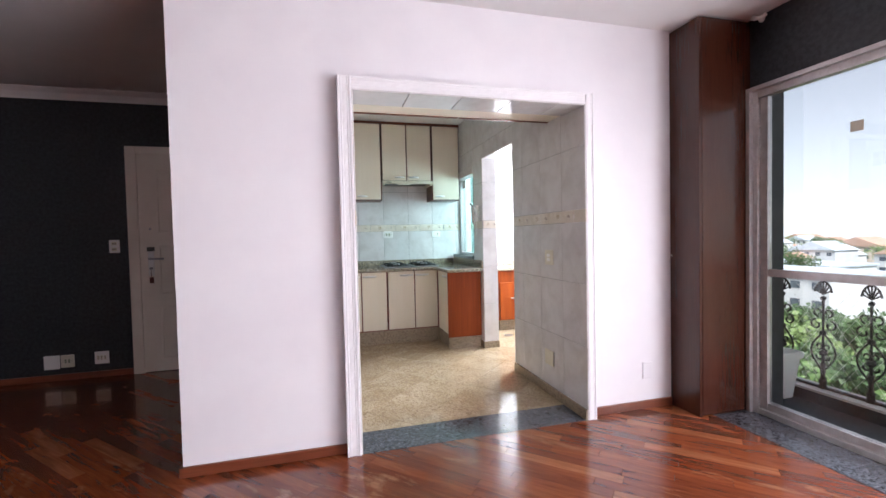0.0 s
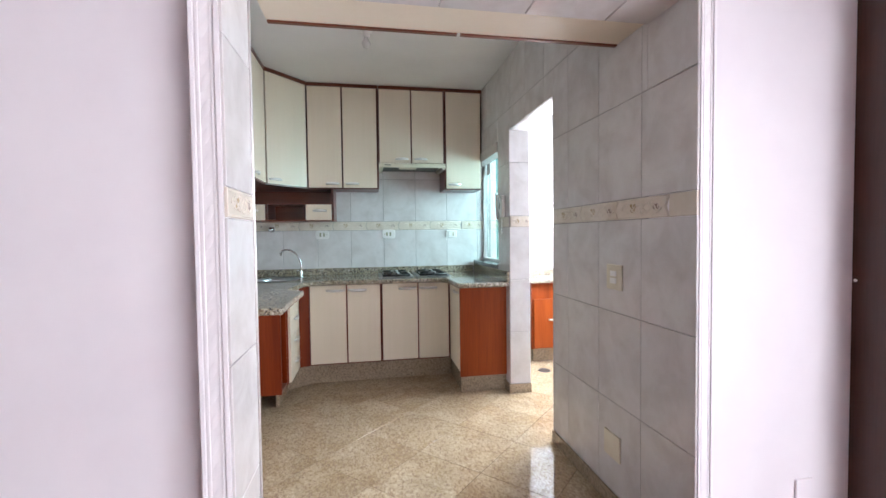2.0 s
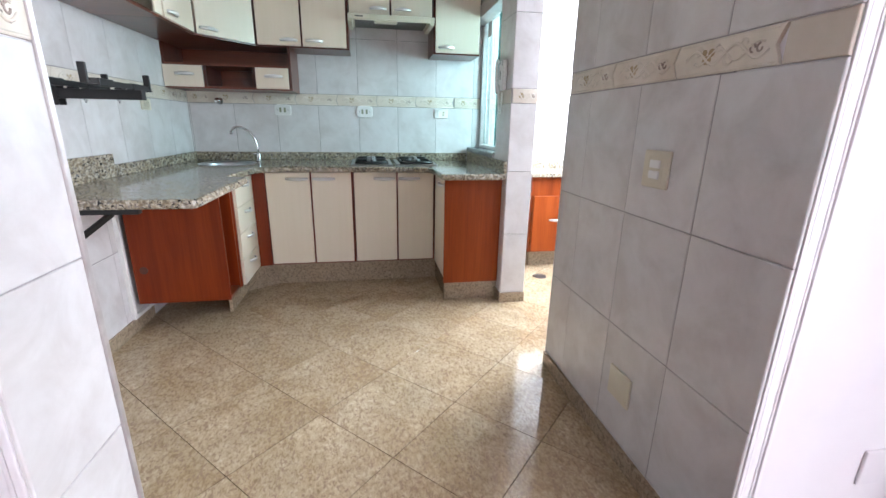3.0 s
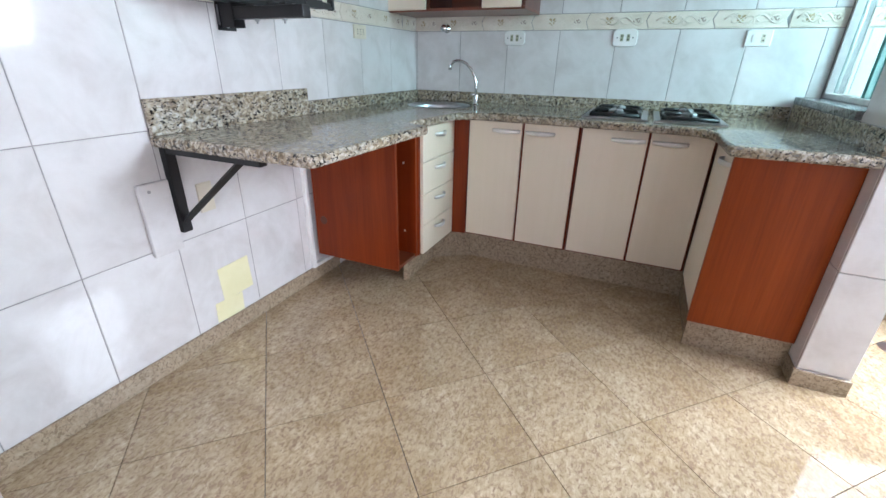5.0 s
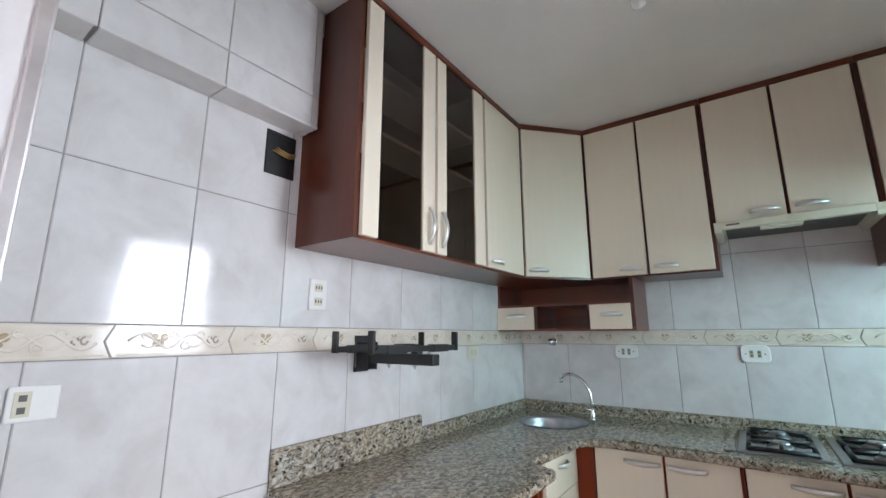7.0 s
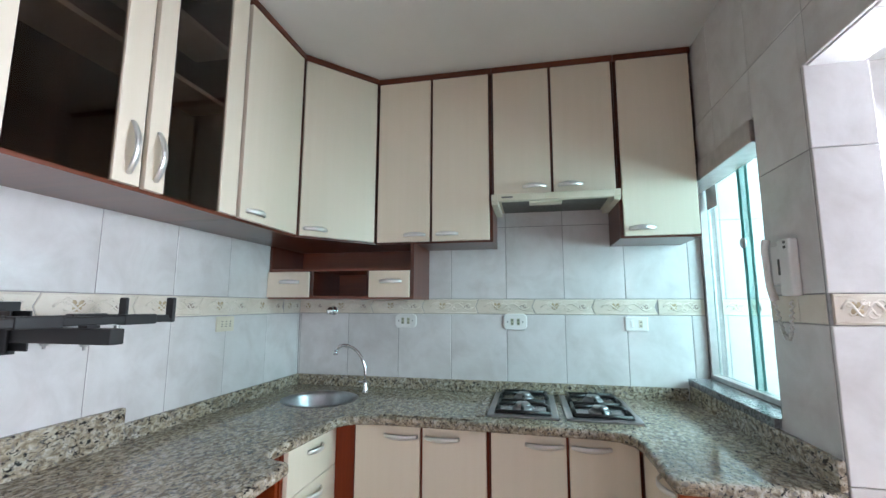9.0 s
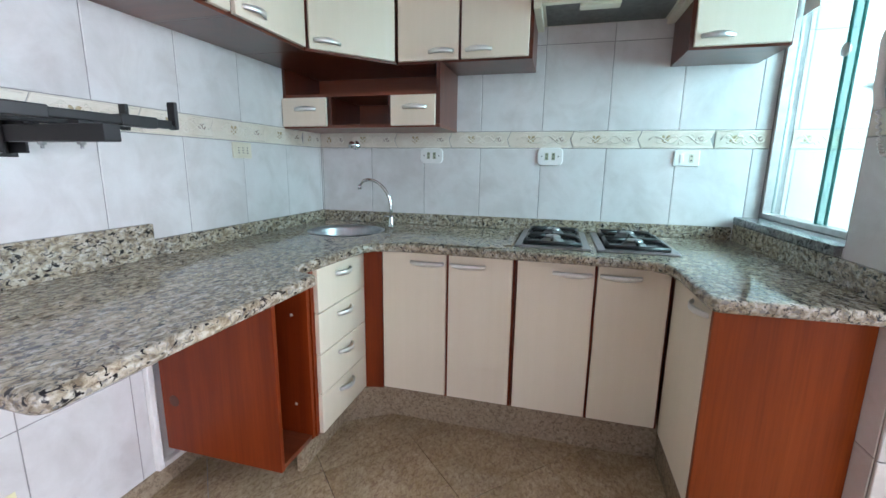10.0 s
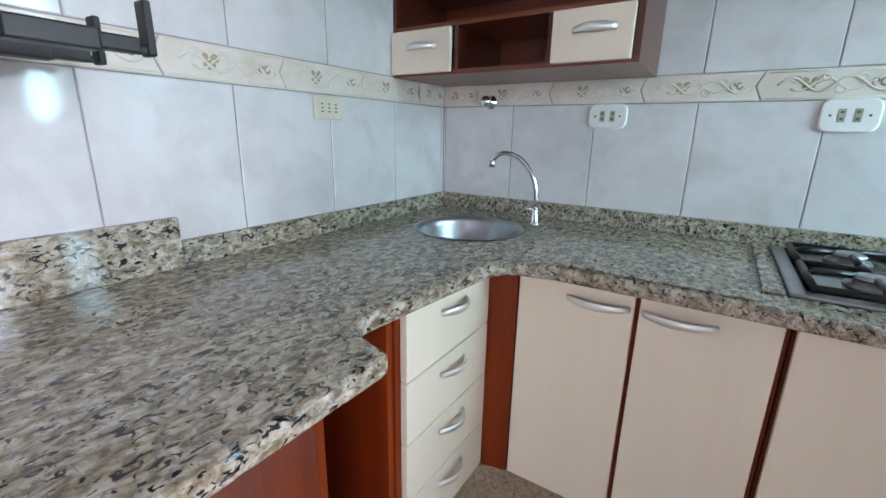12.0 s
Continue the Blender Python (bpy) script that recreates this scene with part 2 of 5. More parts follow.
M_NOTE = surface("pale_yellow_patch", (0.74, 0.70, 0.42), (0.8, 0.76, 0.5), 12.0, 0.7, relief=0.2)
M_SMOKE = glass("smoked_cabinet_glass", (0.34, 0.27, 0.235), 0.0)
M_GLASS = glass("clear_window_glass", (0.95, 0.98, 0.97))
M_GREEN, gn, gl, gb = nodes_of("green_window_glass")
g_tr, g_gl, g_mix = gn.new("ShaderNodeBsdfTransparent"), gn.new("ShaderNodeBsdfGlossy"), gn.new("ShaderNodeMixShader")
g_tr.inputs[0].default_value = (0.63, 0.765, 0.75, 1)
g_gl.inputs["Roughness"].default_value = 0.02
g_mix.inputs[0].default_value = 0.05
gl.new(g_tr.outputs[0], g_mix.inputs[1])
gl.new(g_gl.outputs[0], g_mix.inputs[2])
gl.new(g_mix.outputs[0], gn["Material Output"].inputs[0])
M_GLEDGE = surface("green_glass_edge", (0.02, 0.10, 0.09), (0.04, 0.15, 0.13), 10.0, 0.15)
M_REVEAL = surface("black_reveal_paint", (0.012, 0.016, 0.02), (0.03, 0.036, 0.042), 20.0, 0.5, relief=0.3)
M_BULB = surface("white_bulb_glass", (0.8, 0.8, 0.78), (0.85, 0.85, 0.84), 10.0, 0.15)
M_COPPER = surface("brass_wire_ends", (0.5, 0.33, 0.1), (0.6, 0.42, 0.16), 30.0, 0.35, 0.8)
M_PLASTER = surface("plain_plaster", (0.6, 0.59, 0.57), (0.68, 0.67, 0.65), 3.0, 0.8, relief=0.2)


# ---- mesh helpers ----
ORIGIN = {}


def thing(name, base, label, category, group="", kind=""):
    ob = new(name)
    ob.location = base
    ORIGIN[ob] = Vector(base)
    return tagged(ob, label, category, group, kind)


def part(name, bm, material, parent=None, label="", smooth=False):
    """Links a bmesh, given in world metres, as one mesh object under a thing or a part."""
    me = bpy.data.meshes.new(name)
    bmesh.ops.recalc_face_normals(bm, faces=bm.faces[:])
    o = ORIGIN[parent] if parent else Vector((0, 0, 0))
    if parent:
        bmesh.ops.translate(bm, verts=bm.verts[:], vec=-o)
    if smooth:
        for f in bm.faces:
            f.smooth = True
    bm.to_mesh(me)
    bm.free()
    for mm in (material if isinstance(material, (list, tuple)) else (material,)):
        me.materials.append(mm)
    ob = new(name, me)
    if parent:
        ob.parent = parent
    ORIGIN[ob] = o
    if label:
        ob["label"] = label
    return ob


def setting(name, bm, material, label, category):
    return tagged(part(name, bm, material), label, category, kind="structure")


def box(bm, x0, x1, y0, y1, z0, z1, bev=0.0, m=None, seg=2):
    r = bmesh.ops.create_cube(bm, size=1.0)
    vs = r["verts"]
    for v in vs:
        v.co = Vector((x0 + (v.co.x + 0.5) * (x1 - x0), y0 + (v.co.y + 0.5) * (y1 - y0), z0 + (v.co.z + 0.5) * (z1 - z0)))
    if bev:
        es = list({e for v in vs for e in v.link_edges})
        r2 = bmesh.ops.bevel(bm, geom=es, offset=bev, segments=seg, affect="EDGES", profile=0.5)
        vs = list({v for f in r2["faces"] for v in f.verts})
    if m is not None:
        bmesh.ops.transform(bm, matrix=m, verts=vs)
    return bm


def bx(*a, **k):
    return box(bmesh.new(), *a, **k)


def prism(bm, outline, z0, z1):
    """An upright prism over a flat outline."""
    lo = [bm.verts.new((x, y, z0)) for x, y in outline]
    hi = [bm.verts.new((x, y, z1)) for x, y in outline]
    bm.faces.new(lo[::-1])
    bm.faces.new(hi)
    k = len(lo)
    for i in range(k):
        bm.faces.new((lo[i], lo[(i + 1) % k], hi[(i + 1) % k], hi[i]))
    return bm


def tube(bm, pts, radius, sides=8, flat=1.0):
    """A round bar along points; radius may be a list."""
    pts = [Vector(p) for p in pts]
    k = len(pts)
    rad = radius if isinstance(radius, (list, tuple)) else [radius] * k
    rings, up = [], None
    for i, p in enumerate(pts):
        d = (pts[min(i + 1, k - 1)] - pts[max(i - 1, 0)]).normalized()
        if up is None:
            up = Vector((0, 0, 1)) if abs(d.z) < 0.9 else Vector((1, 0, 0))
        a = d.cross(up).normalized()
        up = a.cross(d).normalized()
        rings.append([bm.verts.new(p + rad[i] * (math.cos(s) * a * flat + math.sin(s) * up)) for s in (2 * math.pi * j / sides for j in range(sides))])
    for r0, r1 in zip(rings, rings[1:]):
        for j in range(sides):
            bm.faces.new((r0[j], r0[(j + 1) % sides], r1[(j + 1) % sides], r1[j]))
    bm.faces.new(rings[0][::-1])
    bm.faces.new(rings[-1])
    return bm


def lathe(bm, centre, profile, sides=24, axis="z", caps=True):
    """Turns a profile of (radius, height) about an axis through centre."""
    c = Vector(centre)
    rings = []
    for r, h in profile:
        ring = []
        for j in range(sides):
            s = 2 * math.pi * j / sides
            a, b = r * math.cos(s), r * math.sin(s)
            v = {"z": (a, b, h), "y": (a, h, b), "x": (h, a, b)}[axis]
            ring.append(bm.verts.new(c + Vector(v)))
        rings.append(ring)
    for r0, r1 in zip(rings, rings[1:]):
        for j in range(sides):
            bm.faces.new((r0[j], r0[(j + 1) % sides], r1[(j + 1) % sides], r1[j]))
    if caps and profile[0][0] > 1e-5:
        bm.faces.new(rings[0][::-1])
    if caps and profile[-1][0] > 1e-5:
        bm.faces.new(rings[-1])
    bmesh.ops.remove_doubles(bm, verts=bm.verts[:], dist=1e-6)
    return bm


def bow_handle(parent, p, along, out, length=0.115):
    """A curved silver bow handle, wider in its middle."""
    p, a, o = Vector(p), Vector(along).normalized(), Vector(out).normalized()
    w = a.cross(o)
    bm = bmesh.new()
    rows = []
    for i in range(11):
        s = -1 + 2 * i / 10
        mid = p + a * (s * length / 2) + o * (0.026 * (1 - s * s) + 0.001)
        hw, th = 0.0085 + 0.0035 * (1 - s * s), 0.005
        tangent = (a * (length / 2) + o * (-0.052 * s)).normalized()
        nrm = w.cross(tangent).normalized()
        if nrm.dot(o) < 0:
            nrm = -nrm
        rows.append([bm.verts.new(mid + w * hw), bm.verts.new(mid + w * hw * 0.6 + nrm * th), bm.verts.new(mid - w * hw * 0.6 + nrm * th),
                     bm.verts.new(mid - w * hw), bm.verts.new(mid - nrm * 0.002)])
    for r0, r1 in zip(rows, rows[1:]):
        for j in range(5):
            bm.faces.new((r0[j], r0[(j + 1) % 5], r1[(j + 1) % 5], r1[j]))
    bm.faces.new(rows[0])
    bm.faces.new(rows[-1][::-1])
    for s in (-1, 1):
        q = p + a * (s * length / 2 * 0.96)
        tube(bm, [q - o * 0.001, q + o * 0.004], 0.0062, 8)
    return part("handle", bm, M_SILVER, parent, "curved satin silver handle", True)


# ---- structure ----
LW, BW, RW, CEIL = 0.70, 8.335, 2.91, 2.615      # kitchen left, back and right tile faces, ceiling
WF = 5.395                                        # living room face of the kitchen wall
TH = 0.008                                        # tile thickness

bm = bmesh.new()
box(bm, 0.53, 1.447, WF, 5.592, 0, CEIL)
box(bm, 1.447, RW + TH, WF, 5.592, 2.058, CEIL)
box(bm, RW + TH, 4.25, WF, 5.592, 0, CEIL)
wall_living = setting("wall_living", bm, M_WALL, "white painted wall with an opening to the kitchen", "wall")
wall_left = setting("wall_kitchen_left", bx(0.53, LW - 0.002, 5.592, 8.5, 0, CEIL), M_GROUT, "kitchen wall of pale marbled tiles with a cream border", "wall")
wall_back = setting("wall_kitchen_back", bx(LW - 0.002, 4.4, BW + 0.002, 8.5, 0, CEIL), M_GROUT, "kitchen wall of pale marbled tiles behind the cooktop", "wall")
wall_inner = setting("wall_kitchen_inner", bx(LW - 0.002, 1.447, 5.592, 5.594, 0, CEIL), M_GROUT, "tiled inner face of the kitchen wall", "wall")
bm = bmesh.new()
X0, X1 = RW + 0.002, 3.072
box(bm, X0, X1, 5.592, 6.452, 0, CEIL)
box(bm, X0, X1, 6.452, 7.248, 2.058, CEIL)
box(bm, X0, X1, 7.248, 7.532, 0, CEIL)
box(bm, X0, X1, 7.532, BW + TH, 0, 0.972)
box(bm, X0, X1, 7.532, BW + TH, 2.02, CEIL)
wall_right = setting("wall_kitchen_right", bm, M_GROUT, "tiled kitchen wall with a doorway and a window to the laundry", "wall")
bm = bmesh.new()
box(bm, 4.25, 4.4, 5.592, BW + TH, 0, 1.12)
box(bm, 4.25, 4.4, 5.592, BW + TH, 2.26, CEIL)
box(bm, 4.25, 4.4, 5.592, 6.93, 1.12, 2.26)
box(bm, 4.25, 4.4, 8.08, BW + TH, 1.12, 2.26)
setting("wall_laundry", bm, M_WALL, "white laundry wall with a wide window", "wall")
setting("wall_hall", bx(-3.2, 0.53, 7.52, 7.7, 0, CEIL), M_DARK, "charcoal textured wall with the entrance door", "wall")
bm = bmesh.new()
box(bm, 4.05, 4.25, 0.0, 5.40, 2.15, CEIL)
box(bm, 4.05, 4.25, 5.085, 5.40, 0, 2.15)
box(bm, 4.05, 4.25, -1.2, 0.0, 0, CEIL)
setting("wall_balcony", bm, M_DARK, "charcoal textured wall round the balcony door", "wall")
# Unseen wall; charcoal here keeps bounced light out of the hall.
setting("wall_west", bx(-3.4, -3.2, -1.4, 7.7, 0, CEIL), M_DARK, "charcoal textured living room wall", "wall")
setting("wall_south", bx(-3.2, 4.25, -1.4, -1.2, 0, CEIL), M_WALL, "white painted living room wall", "wall")
setting("ceiling_living", bx(-3.4, 4.25, -1.4, 5.40, CEIL, CEIL + 0.15), M_CEIL, "white painted ceiling", "ceiling")
setting("ceiling_hall", bx(-3.4, 0.53, 5.40, 7.7, CEIL, CEIL + 0.15), M_CEIL, "white painted hall ceiling", "ceiling")
setting("ceiling_kitchen", bx(0.53, 4.4, 5.40, 8.5, CEIL, CEIL + 0.15), M_CEIL, "white painted kitchen ceiling", "ceiling")
floor_living = setting("floor_living", bx(-3.4, 4.05, -1.4, 5.40, -0.2, -0.012), M_EDGE, "red-brown glossy parquet floor", "floor")
floor_hall = setting("floor_hall", bx(-3.4, 0.53, 5.40, 7.7, -0.2, -0.012), M_EDGE, "red-brown glossy parquet hall floor", "floor")
floor_kitchen = setting("floor_kitchen", bx(0.53, 4.4, 5.40, 8.5, -0.2, -0.008), M_GROUT, "beige granite tiles laid diagonally", "floor")
setting("threshold", bx(1.447, RW - 0.0125, 5.345, 5.615, -0.012, 0.003, bev=0.002), M_GRAYGRAN, "dark grey granite threshold", "threshold")
setting("balcony_sill", bx(3.74, 4.05, 0.0, 5.15, -0.012, 0.003, bev=0.002), M_GRAYGRAN, "dark grey granite strip before the balcony door", "sill")

# soffit beam along the left kitchen wall
beam = setting("beam", bx(LW, 0.795, 5.594, 6.44, 2.118, CEIL), M_GROUT, "tiled beam along the kitchen wall", "beam")


# ---- camera-side trim ----
def moulding(name, x0, x1, z0, z1, upright):
    """Stepped casing with a rope bead along its middle."""
    ob = setting(name, bx(x0, x1, 5.336, 5.396, z0, z1, bev=0.003), M_TRIM, "white moulded casing with a rope bead", "door casing")
    w = (x1 - x0) if upright else (z1 - z0)
    for a, b, d in ((0.0, 0.16, 0.004), (0.2, 0.32, 0.002), (0.66, 0.78, 0.002), (0.82, 1.0, 0.005)):
        if upright:
            q = bx(x0 + a * w, x0 + b * w, 5.336 - d, 5.338, z0, z1, bev=0.002)
        else:
            q = bx(x0, x1, 5.336 - d, 5.338, z0 + a * w, z0 + b * w, bev=0.002)
        part("fillet", q, M_TRIM, ob)
    bm = bmesh.new()
    span = (z1 - z0) if upright else (x1 - x0)
    k = int(span / 0.07)
    for i in range(k):
        s = (i + 0.5) * span / k
        r = bmesh.ops.create_icosphere(bm, subdivisions=2, radius=1.0)
        if upright:
            m = pose(x0 + 0.49 * w, 5.337, z0 + s, 0, 24, 0) @ Matrix.Diagonal((0.013, 0.0017, 0.04, 1))
        else:
            m = pose(x0 + s, 5.337, z0 + 0.49 * w, 0, 66, 0) @ Matrix.Diagonal((0.013, 0.0017, 0.04, 1))
        bmesh.ops.transform(bm, matrix=m, verts=r["verts"])
    rope = part("rope_bead", bm, M_TRIM, ob, smooth=True)
    tagged(rope, kind="stuff")
    return ob


moulding("casing_left", 1.370, 1.4465, 0.0, 2.128, True)
moulding("casing_right", RW + TH + 0.0005, 2.976, 0.0, 2.128, True)
moulding("casing_top", 1.4470, RW + TH, 2.0585, 2.128, False)
setting("corner_strip", bx(1.441, 1.461, 5.590, 5.606, 0.0, CEIL, bev=0.003), M_ALU, "aluminium corner strip on the tiled jamb", "corner strip")
for nm, a, b in (("baseboard_left", 0.514, 1.370), ("baseboard_right", 2.976, 3.622)):
    setting(nm, bx(a, b, 5.378, 5.396, 0.0, 0.055, bev=0.004), M_BASEB, "red-brown wooden baseboard", "baseboard")
setting("baseboard_corner", bx(0.514, 0.531, 5.3965, 7.50, 0.0, 0.055, bev=0.004), M_BASEB, "red-brown wooden baseboard", "baseboard")
setting("baseboard_hall", bx(-3.2, -0.51, 7.503, 7.521, 0.0, 0.055, bev=0.004), M_BASEB, "red-brown wooden baseboard", "baseboard")


def cove(name, pts_xy, inward):
    """A plaster cove: profile swept along a straight wall top."""
    (xa, ya), (xb, yb) = pts_xy
    bm = bmesh.new()
    prof = [(0.0, 0.0), (0.0, -0.085), (0.012, -0.09), (0.018, -0.07), (0.04, -0.035), (0.075, -0.015), (0.09, -0.012), (0.095, 0.0)]
    ends = []
    for x, y in ((xa, ya), (xb, yb)):
        ends.append([bm.verts.new((x + inward[0] * d, y + inward[1] * d, CEIL + h)) for d, h in prof])
    k = len(prof)
    for i in range(k):
        bm.faces.new((ends[0][i], ends[0][(i + 1) % k], ends[1][(i + 1) % k], ends[1][i]))
    bm.faces.new(ends[0][::-1])
    bm.faces.new(ends[1])
    return setting(name, bm, M_CEIL, "white plaster cove under the ceiling", "cornice")


cove("cornice_hall", ((-3.2, 7.519), (0.53, 7.519)), (0, -1))

# entrance door
door = tagged(new("door_1"), "cream painted panelled entrance door with a lever lock", "door", kind="structure")
door.location = (0.0, 7.51, 0.0)
ORIGIN[door] = Vector((0.0, 7.51, 0.0))
part("door_leaf", bx(-0.41, 0.42, 7.493, 7.5215, 0.008, 2.06, bev=0.003), M_DOOR, door)
for x0, x1, z0, z1 in ((-0.5, -0.41, 0, 2.13), (0.42, 0.51, 0, 2.13), (-0.41, 0.42, 2.06, 2.13)):
    part("door_frame", bx(x0, x1, 7.482, 7.5218, z0, z1, bev=0.005), M_DOOR, door)
for cx in (-0.14, 0.2):
    for z0, z1 in ((0.12, 0.62), (0.74, 1.20), (1.32, 1.92)):
        bm = bmesh.new()
        for a, b, c, d in ((-0.12, -0.1, z0, z1), (0.1, 0.12, z0, z1), (-0.1, 0.1, z0, z0 + 0.02), (-0.1, 0.1, z1 - 0.02, z1)):
            box(bm, cx + a, cx + b, 7.480, 7.495, c, d, bev=0.005)
        part("panel_moulding", bm, M_DOOR, door)
lock = part("lock_plate", bx(-0.345, -0.295, 7.484, 7.4935, 0.92, 1.15, bev=0.006), M_PLATE, door, "pale enamelled lock plate")
part("lock_cap", prism(bmesh.new(), [(-0.35, 7.482), (-0.29, 7.482), (-0.29, 7.4932), (-0.35, 7.4932)], 1.151, 1.19), M_SLOT, lock, "dark top of the lock plate")
bm = tube(bmesh.new(), [(-0.32, 7.485, 1.08), (-0.32, 7.44, 1.08), (-0.29, 7.435, 1.08), (-0.2, 7.436, 1.078)], 0.009, 10)
part("lever", bm, M_STEEL, lock, "steel lever handle", True)
part("lock_cylinder", lathe(bmesh.new(), (-0.32, 7.484, 0.99), [(0.013, 0.0), (0.013, -0.012), (0.009, -0.014)], 14, "y"), M_STEEL, lock)
bm = tube(bmesh.new(), [(-0.32, 7.478, 0.97), (-0.32, 7.474, 0.93), (-0.317, 7.478, 0.9)], 0.002, 6)
box(bm, -0.335, -0.3, 7.472, 7.48, 0.85, 0.905, bev=0.003)
tagged(part("key_tag", bm, M_BASEB, lock, "red-brown key tag on a cord"))
part("peephole", lathe(bmesh.new(), (-0.32, 7.493, 1.36), [(0.011, 0.0), (0.011, -0.004), (0.006, -0.005)], 12, "y"), M_STEEL, door)


# ---- tall cabinet ----
tall = thing("tall_cabinet", (3.85, 5.28, 0), "tall narrow brown wooden cabinet reaching to the ceiling", "cabinet")
part("side_panel", bx(3.624, 3.646, 5.150, 5.394, 0.0, 2.60, bev=0.002), M_TALL, tall)
part("door", bx(3.648, 4.046, 5.148, 5.168, 0.01, 2.60, bev=0.002), M_TALL, tall)
part("carcass", bx(3.647, 4.047, 5.170, 5.393, 0.0, 2.60), M_TALL, tall)
part("lock", lathe(bmesh.new(), (3.6235, 5.38, 1.06), [(0.006, 0.0), (0.006, -0.003), (0.003, -0.004)], 10, "x"), M_SILVER, tall)

# ---- balcony door ----
win = tagged(new("window_1"), "aluminium sliding balcony door with clear glass", "window", kind="structure")
win.location = (4.06, 4.0, 0)
ORIGIN[win] = Vector((4.06, 4.0, 0))
for nm, a in (("window_frame", (4.03, 4.075, 5.085, 5.145, 0.0, 2.152)), ("window_frame", (4.0, 4.035, 5.115, 5.145, 0.0, 2.155)),
              ("window_frame", (4.03, 4.085, 0.0, 5.085, 2.085, 2.152)), ("window_frame", (4.0, 4.032, 0.0, 5.115, 2.13, 2.157)),
              ("track", (4.03, 4.12, 0.0, 5.085, 0.003, 0.04)), ("window_frame", (4.055, 4.11, 0.0, 5.04, 0.04, 0.085)),
              ("stile", (4.05, 4.09, 5.035, 5.084, 0.04, 2.085)), ("middle_rail", (4.052, 4.10, 0.0, 5.035, 0.922, 0.968)),
              ("stile", (4.09, 4.125, 2.55, 2.61, 0.04, 2.085)), ("bottom_rail", (4.098, 4.118, 0.0, 5.07, 0.04, 0.06))):
    part(nm, bx(*a, bev=0.003), M_ALU, win)
for z0, z1 in ((0.086, 0.921), (0.969, 2.084)):
    p = part("pane", bx(4.074, 4.080, 0.02, 5.034, z0, z1), M_GLASS, win)
    p.visible_shadow = False
part("sticker", bx(4.0722, 4.0738, 4.54, 4.60, 1.748, 1.804), M_IVORY, win, "small pale rectangle on the glass")
bm = bmesh.new()
box(bm, 4.13, 4.252, 5.0805, 5.0845, 0.0, 2.15)
box(bm, 4.13, 4.252, 0.0, 5.08, 2.144, 2.149)
setting("window_reveal", bm, M_REVEAL, "black painted reveal of the balcony door", "window reveal")
hook = thing("curtain_rod_holder", (4.0, 5.08, 2.58), "white curtain rod holder on the wall under the ceiling", "bracket")
bm = lathe(bmesh.new(), (4.049, 5.07, 2.585), [(0.02, 0.0), (0.02, -0.008), (0.009, -0.012), (0.009, -0.05), (0.016, -0.055), (0.016, -0.08), (0.0, -0.085)], 14, "x")
tube(bm, [(3.99, 5.07, 2.585), (3.99, 5.03, 2.572), (3.99, 5.0, 2.578)], 0.012, 8)
part("holder", bm, M_PLATE, hook, smooth=True)


# ---- countertop and kitchen cabinets ----
CT, CB = 0.876, 0.838


def arc(cx, cy, r, a0, a1, k=7):
    return [(cx + r * math.cos(radians(a0 + (a1 - a0) * i / k)), cy + r * math.sin(radians(a0 + (a1 - a0) * i / k))) for i in range(k + 1)]


outline = [(LW + 0.001, 6.405)] + arc(1.355, 6.435, 0.03, -90, 0, 4) + arc(1.36, 7.125, 0.025, 0, 90, 4) + [(1.31, 7.163), (1.27, 7.19), (1.268, 7.23), (1.276, 7.32), (1.292, 7.48), (1.302, 7.58)]
outline += arc(1.405, 7.595, 0.103, 180, 115, 5)[1:] + [(1.45, 7.706), (1.9, 7.70), (2.36, 7.69), (2.43, 7.675), (2.47, 7.63), (2.487, 7.56), (2.49, 7.30)] + arc(2.518, 7.26, 0.028, 180, 270, 4) + [(2.905, 7.238), (RW - 0.001, BW - 0.001), (LW + 0.001, BW - 0.001)]
SINK, SR = (1.045, 7.975), 0.182
counter = thing("countertop", (0.9, 7.8, CB), "polished speckled grey and cream granite worktop with rounded edges", "countertop")
bm = bmesh.new()
loops = []
for ring in (outline, [(SINK[0] + SR * math.cos(2 * math.pi * i / 40), SINK[1] + SR * math.sin(2 * math.pi * i / 40)) for i in range(40)]):
    vs = [bm.verts.new((x, y, CT)) for x, y in ring]
    loops.append([bm.edges.new((vs[i], vs[(i + 1) % len(vs)])) for i in range(len(vs))])
bmesh.ops.triangle_fill(bm, edges=[e for lp in loops for e in lp], use_beauty=True)
for f in bm.faces[:]:
    c = f.calc_center_median()
    if (c.x - SINK[0]) ** 2 + (c.y - SINK[1]) ** 2 < (SR * 0.9) ** 2 and all((v.co.x - SINK[0]) ** 2 + (v.co.y - SINK[1]) ** 2 < (SR * 1.02) ** 2 for v in f.verts):
        bm.faces.remove(f)
bmesh.ops.recalc_face_normals(bm, faces=bm.faces[:])
top = bm.faces[:]
ext = bmesh.ops.extrude_face_region(bm, geom=top)
bmesh.ops.translate(bm, verts=[v for v in ext["geom"] if isinstance(v, bmesh.types.BMVert)], vec=(0, 0, CB - CT))
bmesh.ops.recalc_face_normals(bm, faces=bm.faces[:])
rim = [e for e in bm.edges if len(e.link_faces) == 2 and abs(e.verts[0].co.z - e.verts[1].co.z) < 1e-5
       and abs(abs(e.link_faces[0].normal.z) - abs(e.link_faces[1].normal.z)) > 0.5]
bmesh.ops.bevel(bm, geom=rim, offset=0.013, segments=4, affect="EDGES", profile=0.5)
part("slab", bm, M_GRANITE, counter)
